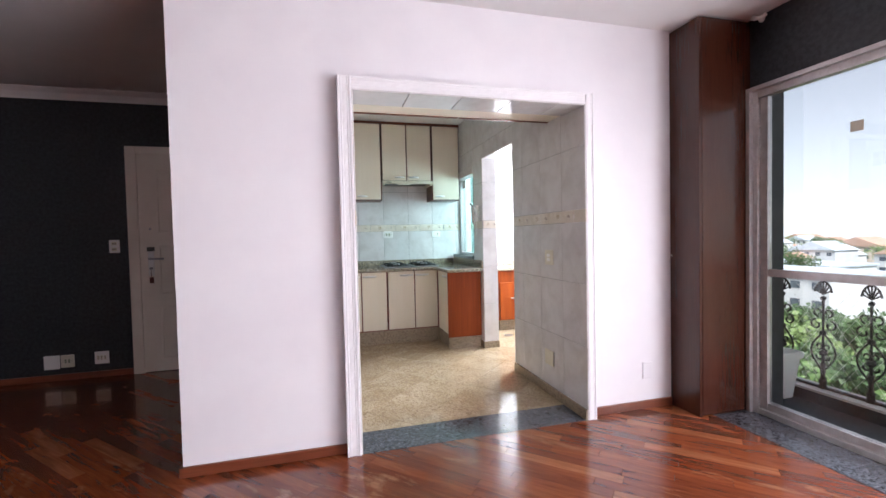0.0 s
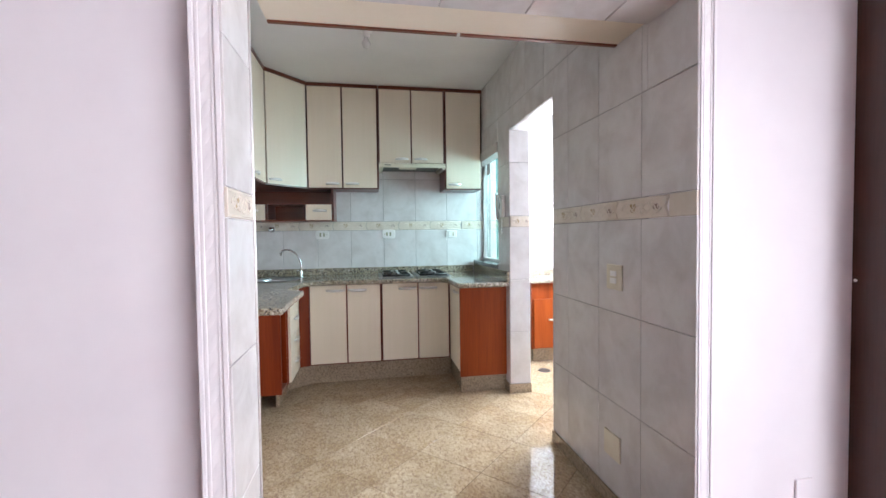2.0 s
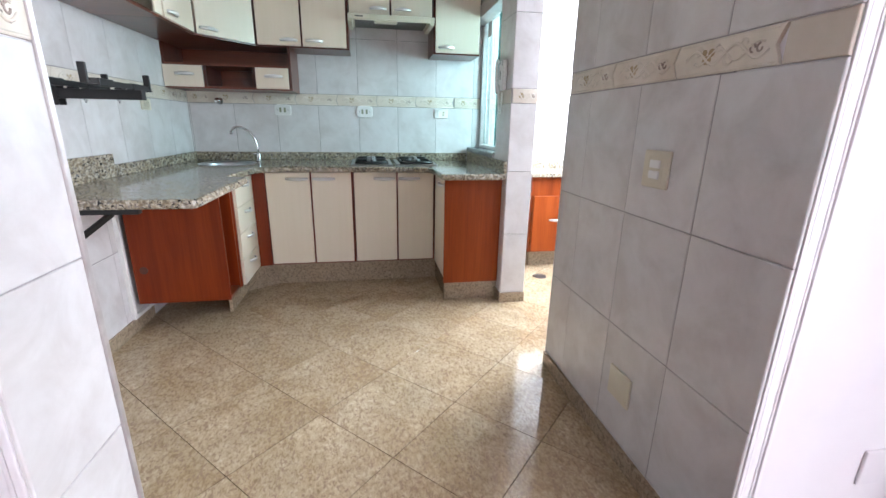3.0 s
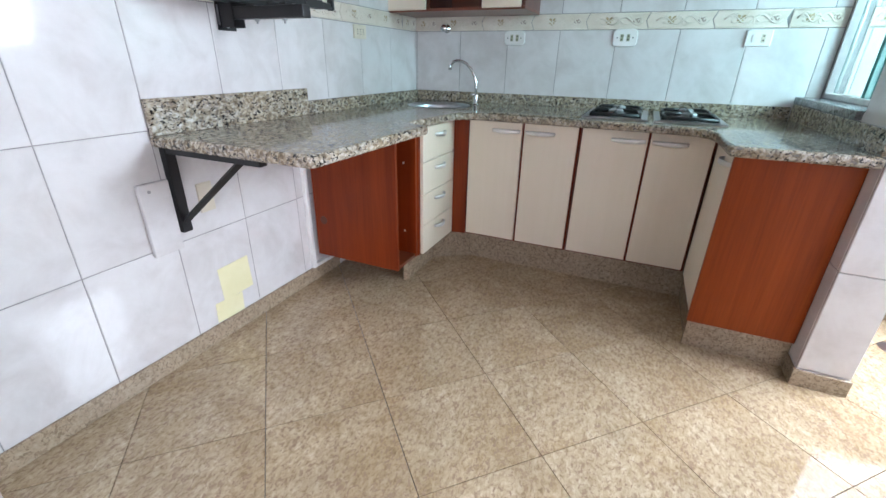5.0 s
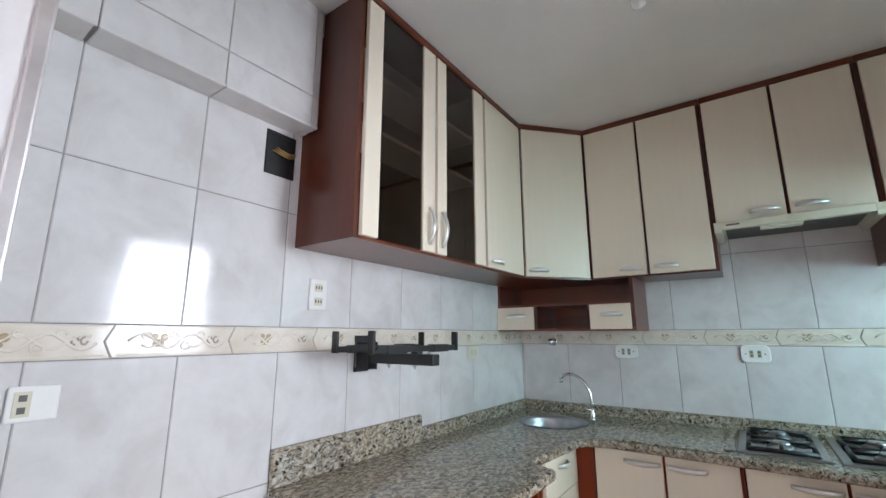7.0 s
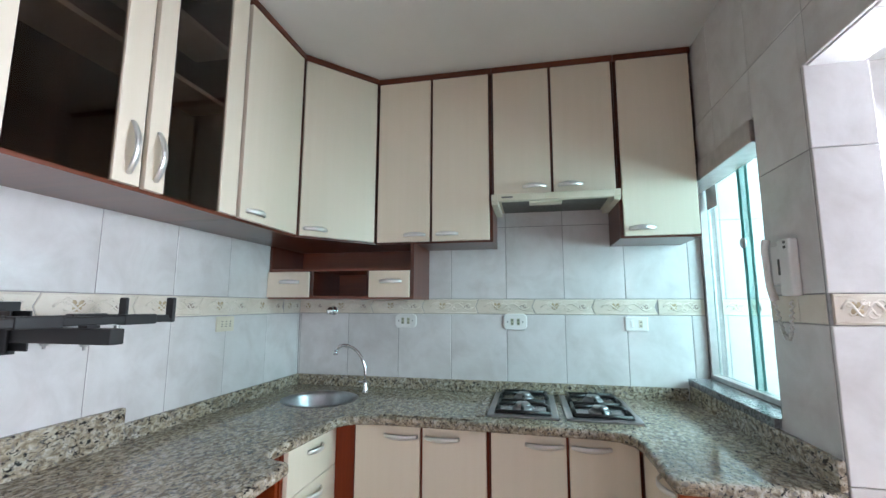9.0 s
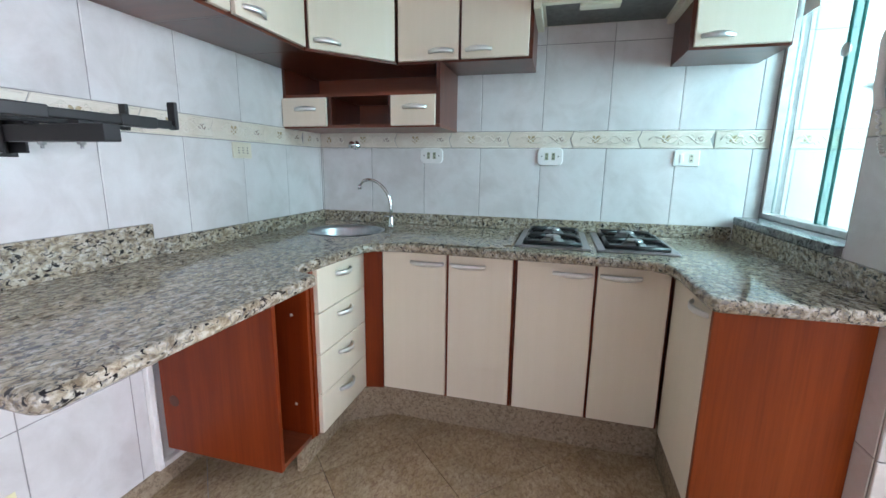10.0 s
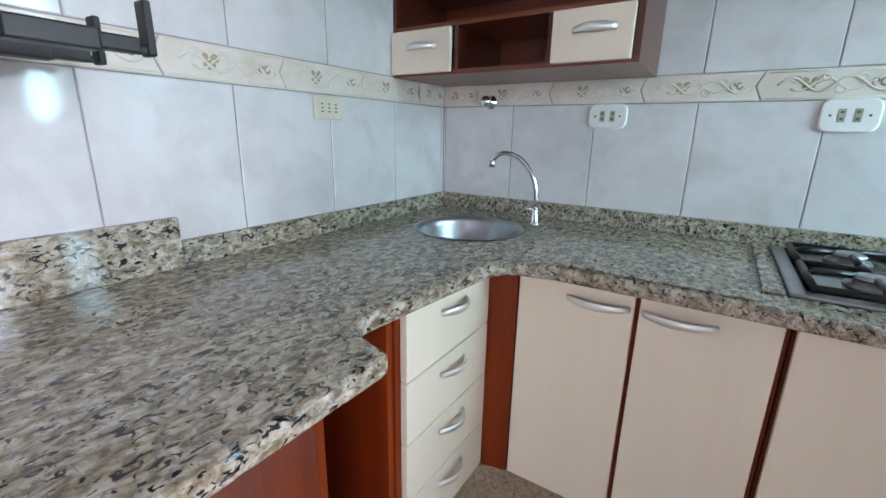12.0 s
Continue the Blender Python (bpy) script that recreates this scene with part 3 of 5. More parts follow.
part("backsplash", bx(LW + 0.0005, LW + 0.022, 6.407, 7.180, CT, 0.995, bev=0.003), M_GRANITE, counter, "taller granite upstand")
part("backsplash", bx(LW + 0.0005, LW + 0.020, 7.181, BW - 0.001, CT, 0.938, bev=0.003), M_GRANITE, counter)
part("backsplash", bx(LW + 0.021, RW - 0.021, BW - 0.020, BW - 0.0005, CT, 0.938, bev=0.003), M_GRANITE, counter)
part("backsplash", bx(RW - 0.020, RW - 0.0005, 7.245, BW - 0.021, CT, 0.955, bev=0.003), M_GRANITE, counter)

sink = thing("sink", (SINK[0], SINK[1], 0.7), "round stainless steel sink bowl set in the granite worktop", "sink")
prof = [(SR + 0.012, CT + 0.002), (SR + 0.006, CT + 0.004), (SR - 0.004, CT + 0.001), (SR - 0.008, CT - 0.02), (SR - 0.014, CT - 0.09), (SR - 0.035, CT - 0.13), (SR - 0.08, CT - 0.145), (0.03, CT - 0.15)]
part("bowl", lathe(bmesh.new(), (SINK[0], SINK[1], 0), prof, 40, caps=False), M_STEEL, sink, smooth=True)
part("drain", lathe(bmesh.new(), (SINK[0], SINK[1], 0), [(0.036, CT - 0.1485), (0.034, CT - 0.145), (0.012, CT - 0.147), (0.012, CT - 0.149)], 20), M_CHROME, sink, "chrome drain", True)

tap = thing("tap", (1.213, 8.165, CT), "chrome gooseneck tap beside the sink", "tap")
part("base", lathe(bmesh.new(), (1.213, 8.165, CT), [(0.019, 0.0), (0.018, 0.006), (0.0125, 0.012), (0.012, 0.05), (0.0095, 0.062)], 20), M_CHROME, tap, smooth=True)
pts = [Vector((1.213 + dx, 8.165 + 0.1 * dx, CT + dz)) for dx, dz in ((0, 0.06), (0, 0.1), (-0.003, 0.13), (-0.011, 0.16), (-0.025, 0.19), (-0.046, 0.217), (-0.072, 0.238), (-0.1, 0.25), (-0.128, 0.253), (-0.15, 0.247), (-0.166, 0.234), (-0.174, 0.218))]
part("spout", tube(bmesh.new(), pts, 0.0085, 12), M_CHROME, tap, smooth=True)
part("aerator", tube(bmesh.new(), [pts[-1] + Vector((0, 0, 0.006)), pts[-1] - Vector((0, 0, 0.018))], 0.0115, 12), M_CHROME, tap, smooth=True)
bm = tube(bmesh.new(), [(1.213, 8.165, CT + 0.055), (1.18, 8.15, CT + 0.06)], 0.006, 8)
part("lever", bm, M_CHROME, tap, smooth=True)

valve = thing("water_valve", (0.93, 8.31, 1.318), "chrome water valve on the tiled wall", "valve")
part("flange", lathe(bmesh.new(), (0.93, BW - 0.001, 1.318), [(0.028, 0.0), (0.026, -0.008), (0.012, -0.014), (0.012, -0.035)], 18, "y"), M_CHROME, valve, smooth=True)
part("knob", lathe(bmesh.new(), (0.93, BW - 0.036, 1.318), [(0.012, 0.0), (0.021, -0.006), (0.022, -0.022), (0.014, -0.03), (0.0, -0.031)], 12, "y"), M_CHROME, valve, smooth=True)


def slab_door(name, parent, x0, x1, y0, y1, z0, z1, m=None, label=""):
    """A cream laminate front with a dark edge behind it."""
    d = part(name, bx(x0, x1, y0, y1, z0, z1, bev=0.002, m=m), M_CREAM, parent, label)
    return d


KB = 0.16    # underside of the base cabinets
# base cabinets along the back wall
for x0, xm, x1 in ((1.333, 1.64, 1.932), (1.934, 2.248, 2.528)):
    c = thing("base_cabinet", ((x0 + x1) / 2, 8.05, KB), "cream laminate base cabinet with two doors and red-brown wooden edges", "cabinet", "base cabinets under the worktop")
    part("body", bx(x0, x1 - 0.001, 7.768, BW - 0.03, KB, CB - 0.001, bev=0.001), M_WOOD, c, "red-brown wooden carcass")
    for k, (a, b) in enumerate(((x0 + 0.006, xm - 0.006), (xm + 0.006, x1 - 0.012))):
        dr = slab_door("door", c, a, b, 7.748, 7.767, KB + 0.012, CB - 0.005)
        bow_handle(dr, ((b - 0.085) if k == 0 else (a + 0.085), 7.748, CB - 0.048), (1, 0, 0), (0, -1, 0), 0.15)
# corner filler, drawer cabinet, open unit
fil = thing("corner_filler", (1.29, 7.76, KB), "red-brown wooden corner filler between the base cabinets", "cabinet filler")
part("strip", prism(bmesh.new(), [(1.225, 7.742), (1.262, 7.742), (1.331, 7.758), (1.331, 7.80), (1.225, 7.80)], KB, CB - 0.001), M_WOOD, fil)
dc = thing("drawer_cabinet", (1.0, 7.54, KB), "narrow cabinet of four cream drawers with silver handles", "cabinet")
part("body", bx(0.75, 1.232, 7.336, 7.74, KB, CB - 0.001, bev=0.001), M_WOOD, dc, "red-brown wooden carcass")
hs = [KB + 0.006, 0.33, 0.497, 0.662, CB - 0.005]
for a, b in zip(hs, hs[1:]):
    dr = slab_door("drawer", dc, 1.233, 1.252, 7.352, 7.738, a, b - 0.004)
    bow_handle(dr, (1.252, 7.545, (a + b) / 2 + 0.035), (0, 1, 0), (1, 0, 0), 0.115)
ou = thing("open_cabinet", (1.0, 7.23, KB), "open red-brown wooden base unit without a door", "cabinet")
part("side_panel", bx(0.737, 1.226, 7.122, 7.14, KB, CB - 0.001, bev=0.001), M_WOOD, ou)
part("side_panel", bx(0.737, 1.226, 7.316, 7.334, KB, CB - 0.001, bev=0.001), M_WOOD, ou)
part("bottom_panel", bx(0.737, 1.222, 7.1405, 7.3155, KB, KB + 0.018), M_WOODX, ou)
part("back_panel", bx(0.74, 0.75, 7.1405, 7.3155, KB + 0.0185, CB - 0.002), M_WOOD, ou)
for z in (0.26, 0.62):
    part("hole", lathe(bmesh.new(), (0.79, 7.1222, z + 0.1), [(0.022, 0.0), (0.022, -0.0012), (0.0, -0.0014)], 16, "y"), M_EDGE, ou, "dark round hinge hole")
for x, z in ((1.16, 0.3), (1.16, 0.66)):
    part("screw", lathe(bmesh.new(), (x, 7.3158, z), [(0.006, 0.0), (0.005, -0.0025), (0.0, -0.003)], 10, "y"), M_SILVER, ou)
# peninsula cabinet
pc = thing("end_cabinet", (2.72, 7.6, KB - 0.04), "end base cabinet with cream door and red-brown end panel", "cabinet")
part("body", bx(2.548, RW - 0.001, 7.345, BW - 0.03, KB, CB - 0.001), M_WOOD, pc, "red-brown wooden carcass")
part("end_panel", bx(2.528, RW - 0.0015, 7.326, 7.3445, 0.125, CB - 0.001, bev=0.0015), M_ENDP, pc, "orange-brown wooden end panel")
dr = slab_door("door", pc, 2.529, 2.5475, 7.349, 7.744, KB, CB - 0.005)
bow_handle(dr, (2.529, 7.44, CB - 0.05), (0, 1, 0), (-1, 0, 0), 0.15)

# plinth under the base cabinets
pl = setting("plinth", bx(1.36, 2.60, 7.80, 7.82, 0.0, KB - 0.001), M_KICK, "beige granite plinth under the base cabinets", "plinth")
part("plinth_piece", prism(bmesh.new(), [(1.165, 7.672), (1.36, 7.80), (1.36, 7.82), (1.145, 7.69)], 0.0, KB - 0.001), M_KICK, pl)
part("plinth_piece", bx(1.145, 1.165, 7.32, 7.67, 0.0, KB - 0.001), M_KICK, pl)
part("plinth_piece", bx(2.545, 2.565, 7.366, 7.80, 0.0, KB - 0.001), M_KICK, pl)
part("plinth_piece", bx(2.535, RW - 0.002, 7.342, 7.365, 0.0, 0.124), M_KICK, pl)

# ---- wall cabinets ----
UB, UT, FY, FX = 1.675, CEIL - 0.004, 8.02, 1.03


def wall_cabinet(x0, x1, z0, doors, sides, label, hside):
    c = thing("wall_cabinet", ((x0 + x1) / 2, 8.18, z0), label, "cabinet", "wall cabinets")
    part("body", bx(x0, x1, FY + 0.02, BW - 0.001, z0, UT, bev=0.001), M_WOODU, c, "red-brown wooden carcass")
    part("crown", bx(x0, x1, FY - 0.004, FY + 0.0195, UT - 0.028, UT, bev=0.002), M_WOODX, c, "dark wooden top strip")
    for (a, b), h in zip(doors, hside):
        dr = slab_door("door", c, a, b, FY, FY + 0.0185, z0 + 0.01, UT - 0.031)
        bow_handle(dr, (b - 0.08 if h > 0 else a + 0.08, FY, z0 + 0.045), (1, 0, 0), (0, -1, 0), 0.115)
    return c


wall_cabinet(1.305, 1.935, UB, ((1.315, 1.604), (1.618, 1.918)), 1, "tall cream two-door wall cabinet with red-brown wooden edges", (1, -1))
wall_cabinet(1.937, 2.546, 1.905, ((1.944, 2.228), (2.242, 2.534)), 1, "short cream two-door wall cabinet above the hood", (1, -1))
wall_cabinet(2.548, 2.904, UB, ((2.563, 2.893),), 1, "tall cream one-door wall cabinet beside the hood", (-1,))
# diagonal corner cabinet
cc = thing("corner_wall_cabinet", (0.95, 8.1, UB), "cream corner wall cabinet with a diagonal door", "cabinet", "wall cabinets")
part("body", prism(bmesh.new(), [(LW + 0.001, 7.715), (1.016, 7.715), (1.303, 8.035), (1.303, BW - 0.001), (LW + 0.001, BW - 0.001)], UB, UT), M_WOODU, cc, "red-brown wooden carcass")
pa, pb = Vector((FX - 0.002, 7.712, 0)), Vector((1.306, FY - 0.002, 0))
ang = math.degrees(math.atan2(pb.y - pa.y, pb.x - pa.x))
L = (pb - pa).length
mdiag = pose(pa.x, pa.y, 0, 0, 0, ang)
dr = part("door", bx(0.008, L - 0.008, -0.004, 0.0145, UB + 0.01, UT - 0.031, bev=0.002, m=mdiag), M_CREAM, cc)
q = mdiag @ Vector((0.085, -0.004, UB + 0.045))
dd = (pb - pa).normalized()
bow_handle(dr, q, dd, (dd.y, -dd.x, 0), 0.115)
part("crown", bx(0.0, L, -0.008, 0.0145, UT - 0.028, UT, bev=0.002, m=mdiag), M_WOODX, cc, "dark wooden top strip")
# plain door cabinet on the left wall
lc = thing("wall_cabinet", (0.86, 7.5, UB), "cream one-door wall cabinet with red-brown wooden edges", "cabinet", "wall cabinets")
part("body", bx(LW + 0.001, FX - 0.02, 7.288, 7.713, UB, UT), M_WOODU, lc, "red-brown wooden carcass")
part("crown", bx(FX - 0.0195, FX + 0.004, 7.288, 7.708, UT - 0.028, UT, bev=0.002), M_WOODX, lc, "dark wooden top strip")
dr = slab_door("door", lc, FX - 0.0185, FX, 7.298, 7.700, UB + 0.01, UT - 0.031)
bow_handle(dr, (FX, 7.39, UB + 0.045), (0, 1, 0), (1, 0, 0), 0.115)
# glass display cabinet
gc = thing("glass_cabinet", (0.86, 6.86, UB), "red-brown wooden wall cabinet with two smoked glass doors", "cabinet", "wall cabinets")
GX = LW + 0.001
prof = [(GX, UB), (FX - 0.02, UB), (FX - 0.02, UT), (0.797, UT), (0.797, 2.117), (GX, 2.117)]
bm = bmesh.new()
va = [bm.verts.new((x, 6.445, z)) for x, z in prof]
vb = [bm.verts.new((x, 6.463, z)) for x, z in prof]
bm.faces.new(va)
bm.faces.new(vb[::-1])
for i in range(6):
    bm.faces.new((va[i], va[(i + 1) % 6], vb[(i + 1) % 6], vb[i]))
part("side_panel", bm, M_WOODU, gc)
part("side_panel", bx(GX, FX - 0.02, 7.27, 7.286, UB, UT), M_WOODU, gc)
part("bottom_panel", bx(GX, FX - 0.02, 6.464, 7.269, UB, UB + 0.018), M_WOODX, gc)
part("top_panel", bx(0.80, FX - 0.02, 6.464, 7.269, UT - 0.018, UT), M_WOODX, gc)
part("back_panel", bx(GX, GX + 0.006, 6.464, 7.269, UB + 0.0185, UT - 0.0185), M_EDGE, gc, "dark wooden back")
for z in (2.10, 2.33):
    part("shelf", bx(GX + 0.1, FX - 0.05, 6.465, 7.268, z, z + 0.016), M_CREAM, gc, "pale shelf board")
part("crown", bx(FX - 0.0195, FX + 0.004, 6.445, 7.286, UT - 0.028, UT, bev=0.002), M_WOODX, gc, "dark wooden top strip")
for a, b, g0, g1, hy in ((6.466, 6.868, 6.541, 6.787, 6.83), (6.884, 7.276, 6.950, 7.188, 6.917)):
    d0, d1 = UB + 0.01, UT - 0.031
    dr = part("door", bx(FX - 0.0185, FX, a, g0, d0, d1, bev=0.002), M_CREAM, gc, "cream stile of a glass door")
    part("stile", bx(FX - 0.0185, FX, g1, b, d0, d1, bev=0.002), M_CREAM, dr)
    part("pane", bx(FX - 0.013, FX - 0.007, g0 - 0.004, g1 + 0.004, d0, d1), M_SMOKE, dr, "smoked glass pane")
    bow_handle(dr, (FX, hy, UB + 0.115), (0, 0, 1), (1, 0, 0), 0.15)

# corner niche shelf with two small drawers
NY = 7.99
ns = thing("niche_shelf", (1.1, 8.16, 1.385), "red-brown wooden corner shelf with two small cream drawers", "shelf")
NB, NT = 1.385, UB - 0.001
part("bottom_panel", bx(LW + 0.001, 1.53, NY + 0.002, BW - 0.001, NB, NB + 0.015), M_WOODX, ns)
part("shelf", bx(LW + 0.001, 1.512, NY + 0.004, BW - 0.02, 1.533, 1.547), M_WOODX, ns)
part("side_panel", bx(1.512, 1.53, NY + 0.002, BW - 0.001, NB + 0.0155, NT), M_WOODU, ns)
part("side_panel", bx(LW + 0.0012, LW + 0.016, NY + 0.002, BW - 0.001, NB + 0.0155, NT), M_WOODU, ns)
part("back_panel", bx(LW + 0.017, 1.511, BW - 0.019, BW - 0.0012, NB + 0.0155, NT), M_WOODX, ns)
for x in (0.955, 1.272):
    part("divider", bx(x, x + 0.014, NY + 0.006, BW - 0.02, NB + 0.0155, 1.5325), M_WOODU, ns)
for a, b in ((LW + 0.004, 0.95), (1.292, 1.51)):
    dr = slab_door("drawer", ns, a, b, NY - 0.015, NY + 0.001, NB + 0.008, 1.53)
    bow_handle(dr, ((a + b) / 2 + 0.01, NY - 0.015, 1.475), (1, 0, 0), (0, -1, 0), 0.115)

# overhead cupboard inside the opening, seen from below
oc = thing("overhead_cupboard", (2.2, 5.66, 2.07), "beige laminate cupboard above the opening with dark door edges", "cupboard")
part("body", bx(1.47, RW - 0.002, 5.594, 5.79, 2.062, CEIL - 0.002), M_CREAM, oc)
for a, b in ((1.472, 2.2), (2.215, RW - 0.004)):
    part("door", bx(a, b, 5.791, 5.81, 2.056, CEIL - 0.01, bev=0.001), M_WOODX, oc, "dark-edged cupboard door")

# ---- cooktop, hood, brackets, sockets ----
def cooktop(x0, x1):
    y0, y1, z = 7.80, 8.29, CT
    c = thing("cooktop", ((x0 + x1) / 2, (y0 + y1) / 2, z), "stainless steel two-burner gas cooktop with black grates", "cooktop", "cooktops in the worktop")
    bm = bx(x0, x1, y0, y1, z, z + 0.010, bev=0.004)
    part("tray", bm, M_STEEL, c)
    part("tray_well", bx(x0 + 0.028, x1 - 0.028, y0 + 0.03, y1 - 0.03, z + 0.0101, z + 0.0125, bev=0.001), M_WELL, c, "polished steel well coloured by a dark reflection")
    cx = (x0 + x1) / 2
    for cy in (y0 + 0.135, y1 - 0.125):
        b = part("burner", lathe(bmesh.new(), (cx, cy, z + 0.0122), [(0.05, 0.0), (0.046, 0.008), (0.036, 0.010), (0.035, 0.018)], 24), M_STEEL, c, smooth=True)
        part("burner_cap", lathe(bmesh.new(), (cx, cy, z + 0.030), [(0.036, 0.0), (0.037, 0.004), (0.03, 0.009), (0.0, 0.010)], 24), M_STEEL, b, "steel burner cap", True)
        bm = bmesh.new()
        h = z + 0.034
        k = 0.112
        ring = [(cx - k, cy - k), (cx + k, cy - k), (cx + k, cy + k), (cx - k, cy + k), (cx - k, cy - k)]
        for (ax, ay), (bx_, by_) in zip(ring, ring[1:]):
            tube(bm, [(ax, ay, h - 0.012), (bx_, by_, h - 0.012)], 0.008, 8)
        for sx, sy in ((1, 0), (-1, 0), (0, 1), (0, -1)):
            tube(bm, [(cx + sx * k, cy + sy * k, h - 0.012), (cx + sx * k * 0.85, cy + sy * k * 0.85, h), (cx + sx * 0.028, cy + sy * 0.028, h + 0.001)], 0.0078, 8)
        for sx in (-1, 1):
            for sy in (-1, 1):
                tube(bm, [(cx + sx * k, cy + sy * k, h - 0.008), (cx + sx * k, cy + sy * k, z + 0.0125)], 0.005, 6)
        part("grate", bm, M_BURN, c, "black enamelled pan grate", True)
    return c


cooktop(1.918, 2.222)
cooktop(2.250, 2.556)
part("raised_rim", bx(1.872, 1.908, 7.80, 8.31, CT + 0.0003, CT + 0.007, bev=0.003), M_GRANITE, counter, "raised granite rim beside the cooktop")
part("raised_rim", bx(1.46, 1.872, 7.725, 7.755, CT + 0.0003, CT + 0.006, bev=0.0025), M_GRANITE, counter, "raised granite rim along the front edge")

hood = thing("range_hood", (2.24, 8.1, 1.79), "slim cream range hood under the short wall cabinet", "range hood")
bm = bmesh.new()
prof = [(7.965, 1.903), (7.965, 1.872), (7.98, 1.855), (BW - 0.03, 1.858), (BW - 0.001, 1.862), (BW - 0.001, 1.903)]
for x0, x1 in ((1.935, 1.965), (2.515, 2.545)):
    bm = bmesh.new()
    va = [bm.verts.new((x0, y, z)) for y, z in prof]
    vb = [bm.verts.new((x1, y, z)) for y, z in prof]
    bm.faces.new(va)
    bm.faces.new(vb[::-1])
    for i in range(6):
        bm.faces.new((va[i], va[(i + 1) % 6], vb[(i + 1) % 6], vb[i]))
    part("cheek", bm, M_HOOD, hood)
part("front_lip", bx(1.9655, 2.5145, 7.965, 8.0, 1.868, 1.903, bev=0.003), M_HOOD, hood)
part("body", bx(1.9655, 2.5145, 8.0005, BW - 0.002, 1.884, 1.903), M_HOOD, hood)
part("grease_filter", bx(1.98, 2.5, 8.02, BW - 0.03, 1.878, 1.8835), M_MESH, hood, "grey mesh grease filter")
part("lamp_cover", bx(2.12, 2.28, 8.01, 8.07, 1.862, 1.8775, bev=0.003), M_HOOD, hood)
part("slider", bx(1.985, 2.04, 7.9625, 7.966, 1.882, 1.89, bev=0.001), M_MESH, hood)


def plate(name, wall, u, z, w, h, label, style, base=M_PLATE, rounded=0.004):
    """A socket or switch plate on a wall: 'L' left, 'B' back, 'R' right, 'H' hall, 'W' living."""
    def put(bm, du0, du1, dz0, dz1, d0, d1, bev=0.0):
        a0, a1, b0, b1 = u + du0, u + du1, z + dz0, z + dz1
        if wall == "L":
            box(bm, LW + d0, LW + d1, a0, a1, b0, b1, bev)
        elif wall == "R":
            box(bm, RW - d1, RW - d0, a0, a1, b0, b1, bev)
        elif wall == "B":
            box(bm, a0, a1, BW - d1, BW - d0, b0, b1, bev)
        elif wall == "H":
            box(bm, a0, a1, 7.52 - d1, 7.52 - d0, b0, b1, bev)
        elif wall == "W":
            box(bm, a0, a1, WF - d1, WF - d0, b0, b1, bev)
        return bm
    at = {"L": (LW, u, z), "R": (RW, u, z), "B": (u, BW, z), "H": (u, 7.52, z), "W": (u, WF, z)}[wall]
    t = thing(name, at, label, "socket" if "socket" in name else "switch" if "switch" in name else "cover plate")
    if rounded > 0.006:
        ring = []
        for cu, cz, a0 in ((1, 1, 0), (-1, 1, 90), (-1, -1, 180), (1, -1, 270)):
            ring += [(cu * (w / 2 - 0.024) + 0.024 * math.cos(radians(a0 + 18 * i)), cz * (h / 2 - 0.024) + 0.024 * math.sin(radians(a0 + 18 * i))) for i in range(6)]
        bm = bmesh.new()
        rows = [[bm.verts.new((u + a * f, BW - d, z + b * f)) for a, b in ring] for f, d in ((1.0, -0.0005), (1.0, 0.005), (0.97, 0.0078), (0.92, 0.009))]
        for r0, r1 in zip(rows, rows[1:]):
            for i in range(len(ring)):
                j = (i + 1) % len(ring)
                bm.faces.new((r0[i], r0[j], r1[j], r1[i]))
        bm.faces.new(rows[-1])
        part("plate", bm, base, t)
    else:
        part("plate", put(bmesh.new(), -w / 2, w / 2, -h / 2, h / 2, -0.0005, 0.009, rounded), base, t)
    if style == "stack":
        for dz in (-h * 0.22, h * 0.22):
            i = part("socket_insert", put(bmesh.new(), -w * 0.24, w * 0.24, dz - h * 0.13, dz + h * 0.13, 0.0085, 0.0105, 0.001), M_IVORY, t)
            for du in (-0.012, 0.0, 0.012):
                part("slot", put(bmesh.new(), du - 0.0028, du + 0.0028, dz - 0.006, dz + 0.006, 0.0103, 0.0108), M_SLOT, i)
    if style == "pair":
        for du in (-w * 0.13, w * 0.13):
            i = part("socket_insert", put(bmesh.new(), du - 0.0085, du + 0.0085, -0.018, 0.018, 0.0085, 0.0102, 0.001), M_GREENSOCK, t)
            for dz in (-0.009, 0.009):
                part("slot", put(bmesh.new(), du - 0.004, du + 0.004, dz - 0.003, dz + 0.003, 0.01, 0.0106), M_SLOT, i)
        for du in (-w * 0.32, w * 0.32):
            part("screw", put(bmesh.new(), du - 0.003, du + 0.003, -0.003, 0.003, 0.0085, 0.0098), M_SLOT, t)
    if style == "triple":
        for du in (-0.027, 0.0, 0.027):
            i = part("socket_insert", put(bmesh.new(), du - 0.010, du + 0.010, -0.02, 0.02, 0.0085, 0.0105, 0.001), M_IVORY, t)
            for dz in (-0.011, 0.0, 0.011):
                part("slot", put(bmesh.new(), du - 0.004, du + 0.004, dz - 0.0022, dz + 0.0022, 0.0103, 0.0108), M_SLOT, i)
    if style == "switch":
        for dz in (-0.016, 0.016):
            part("rocker", put(bmesh.new(), -0.004 - w * 0.16, w * 0.2, dz - 0.012, dz + 0.012, 0.0085, 0.0135, 0.002), M_PLATE, t, "white rocker")
        part("insert", put(bmesh.new(), -w * 0.3, w * 0.3, -h * 0.36, h * 0.36, 0.0082, 0.0095, 0.001), base, t)
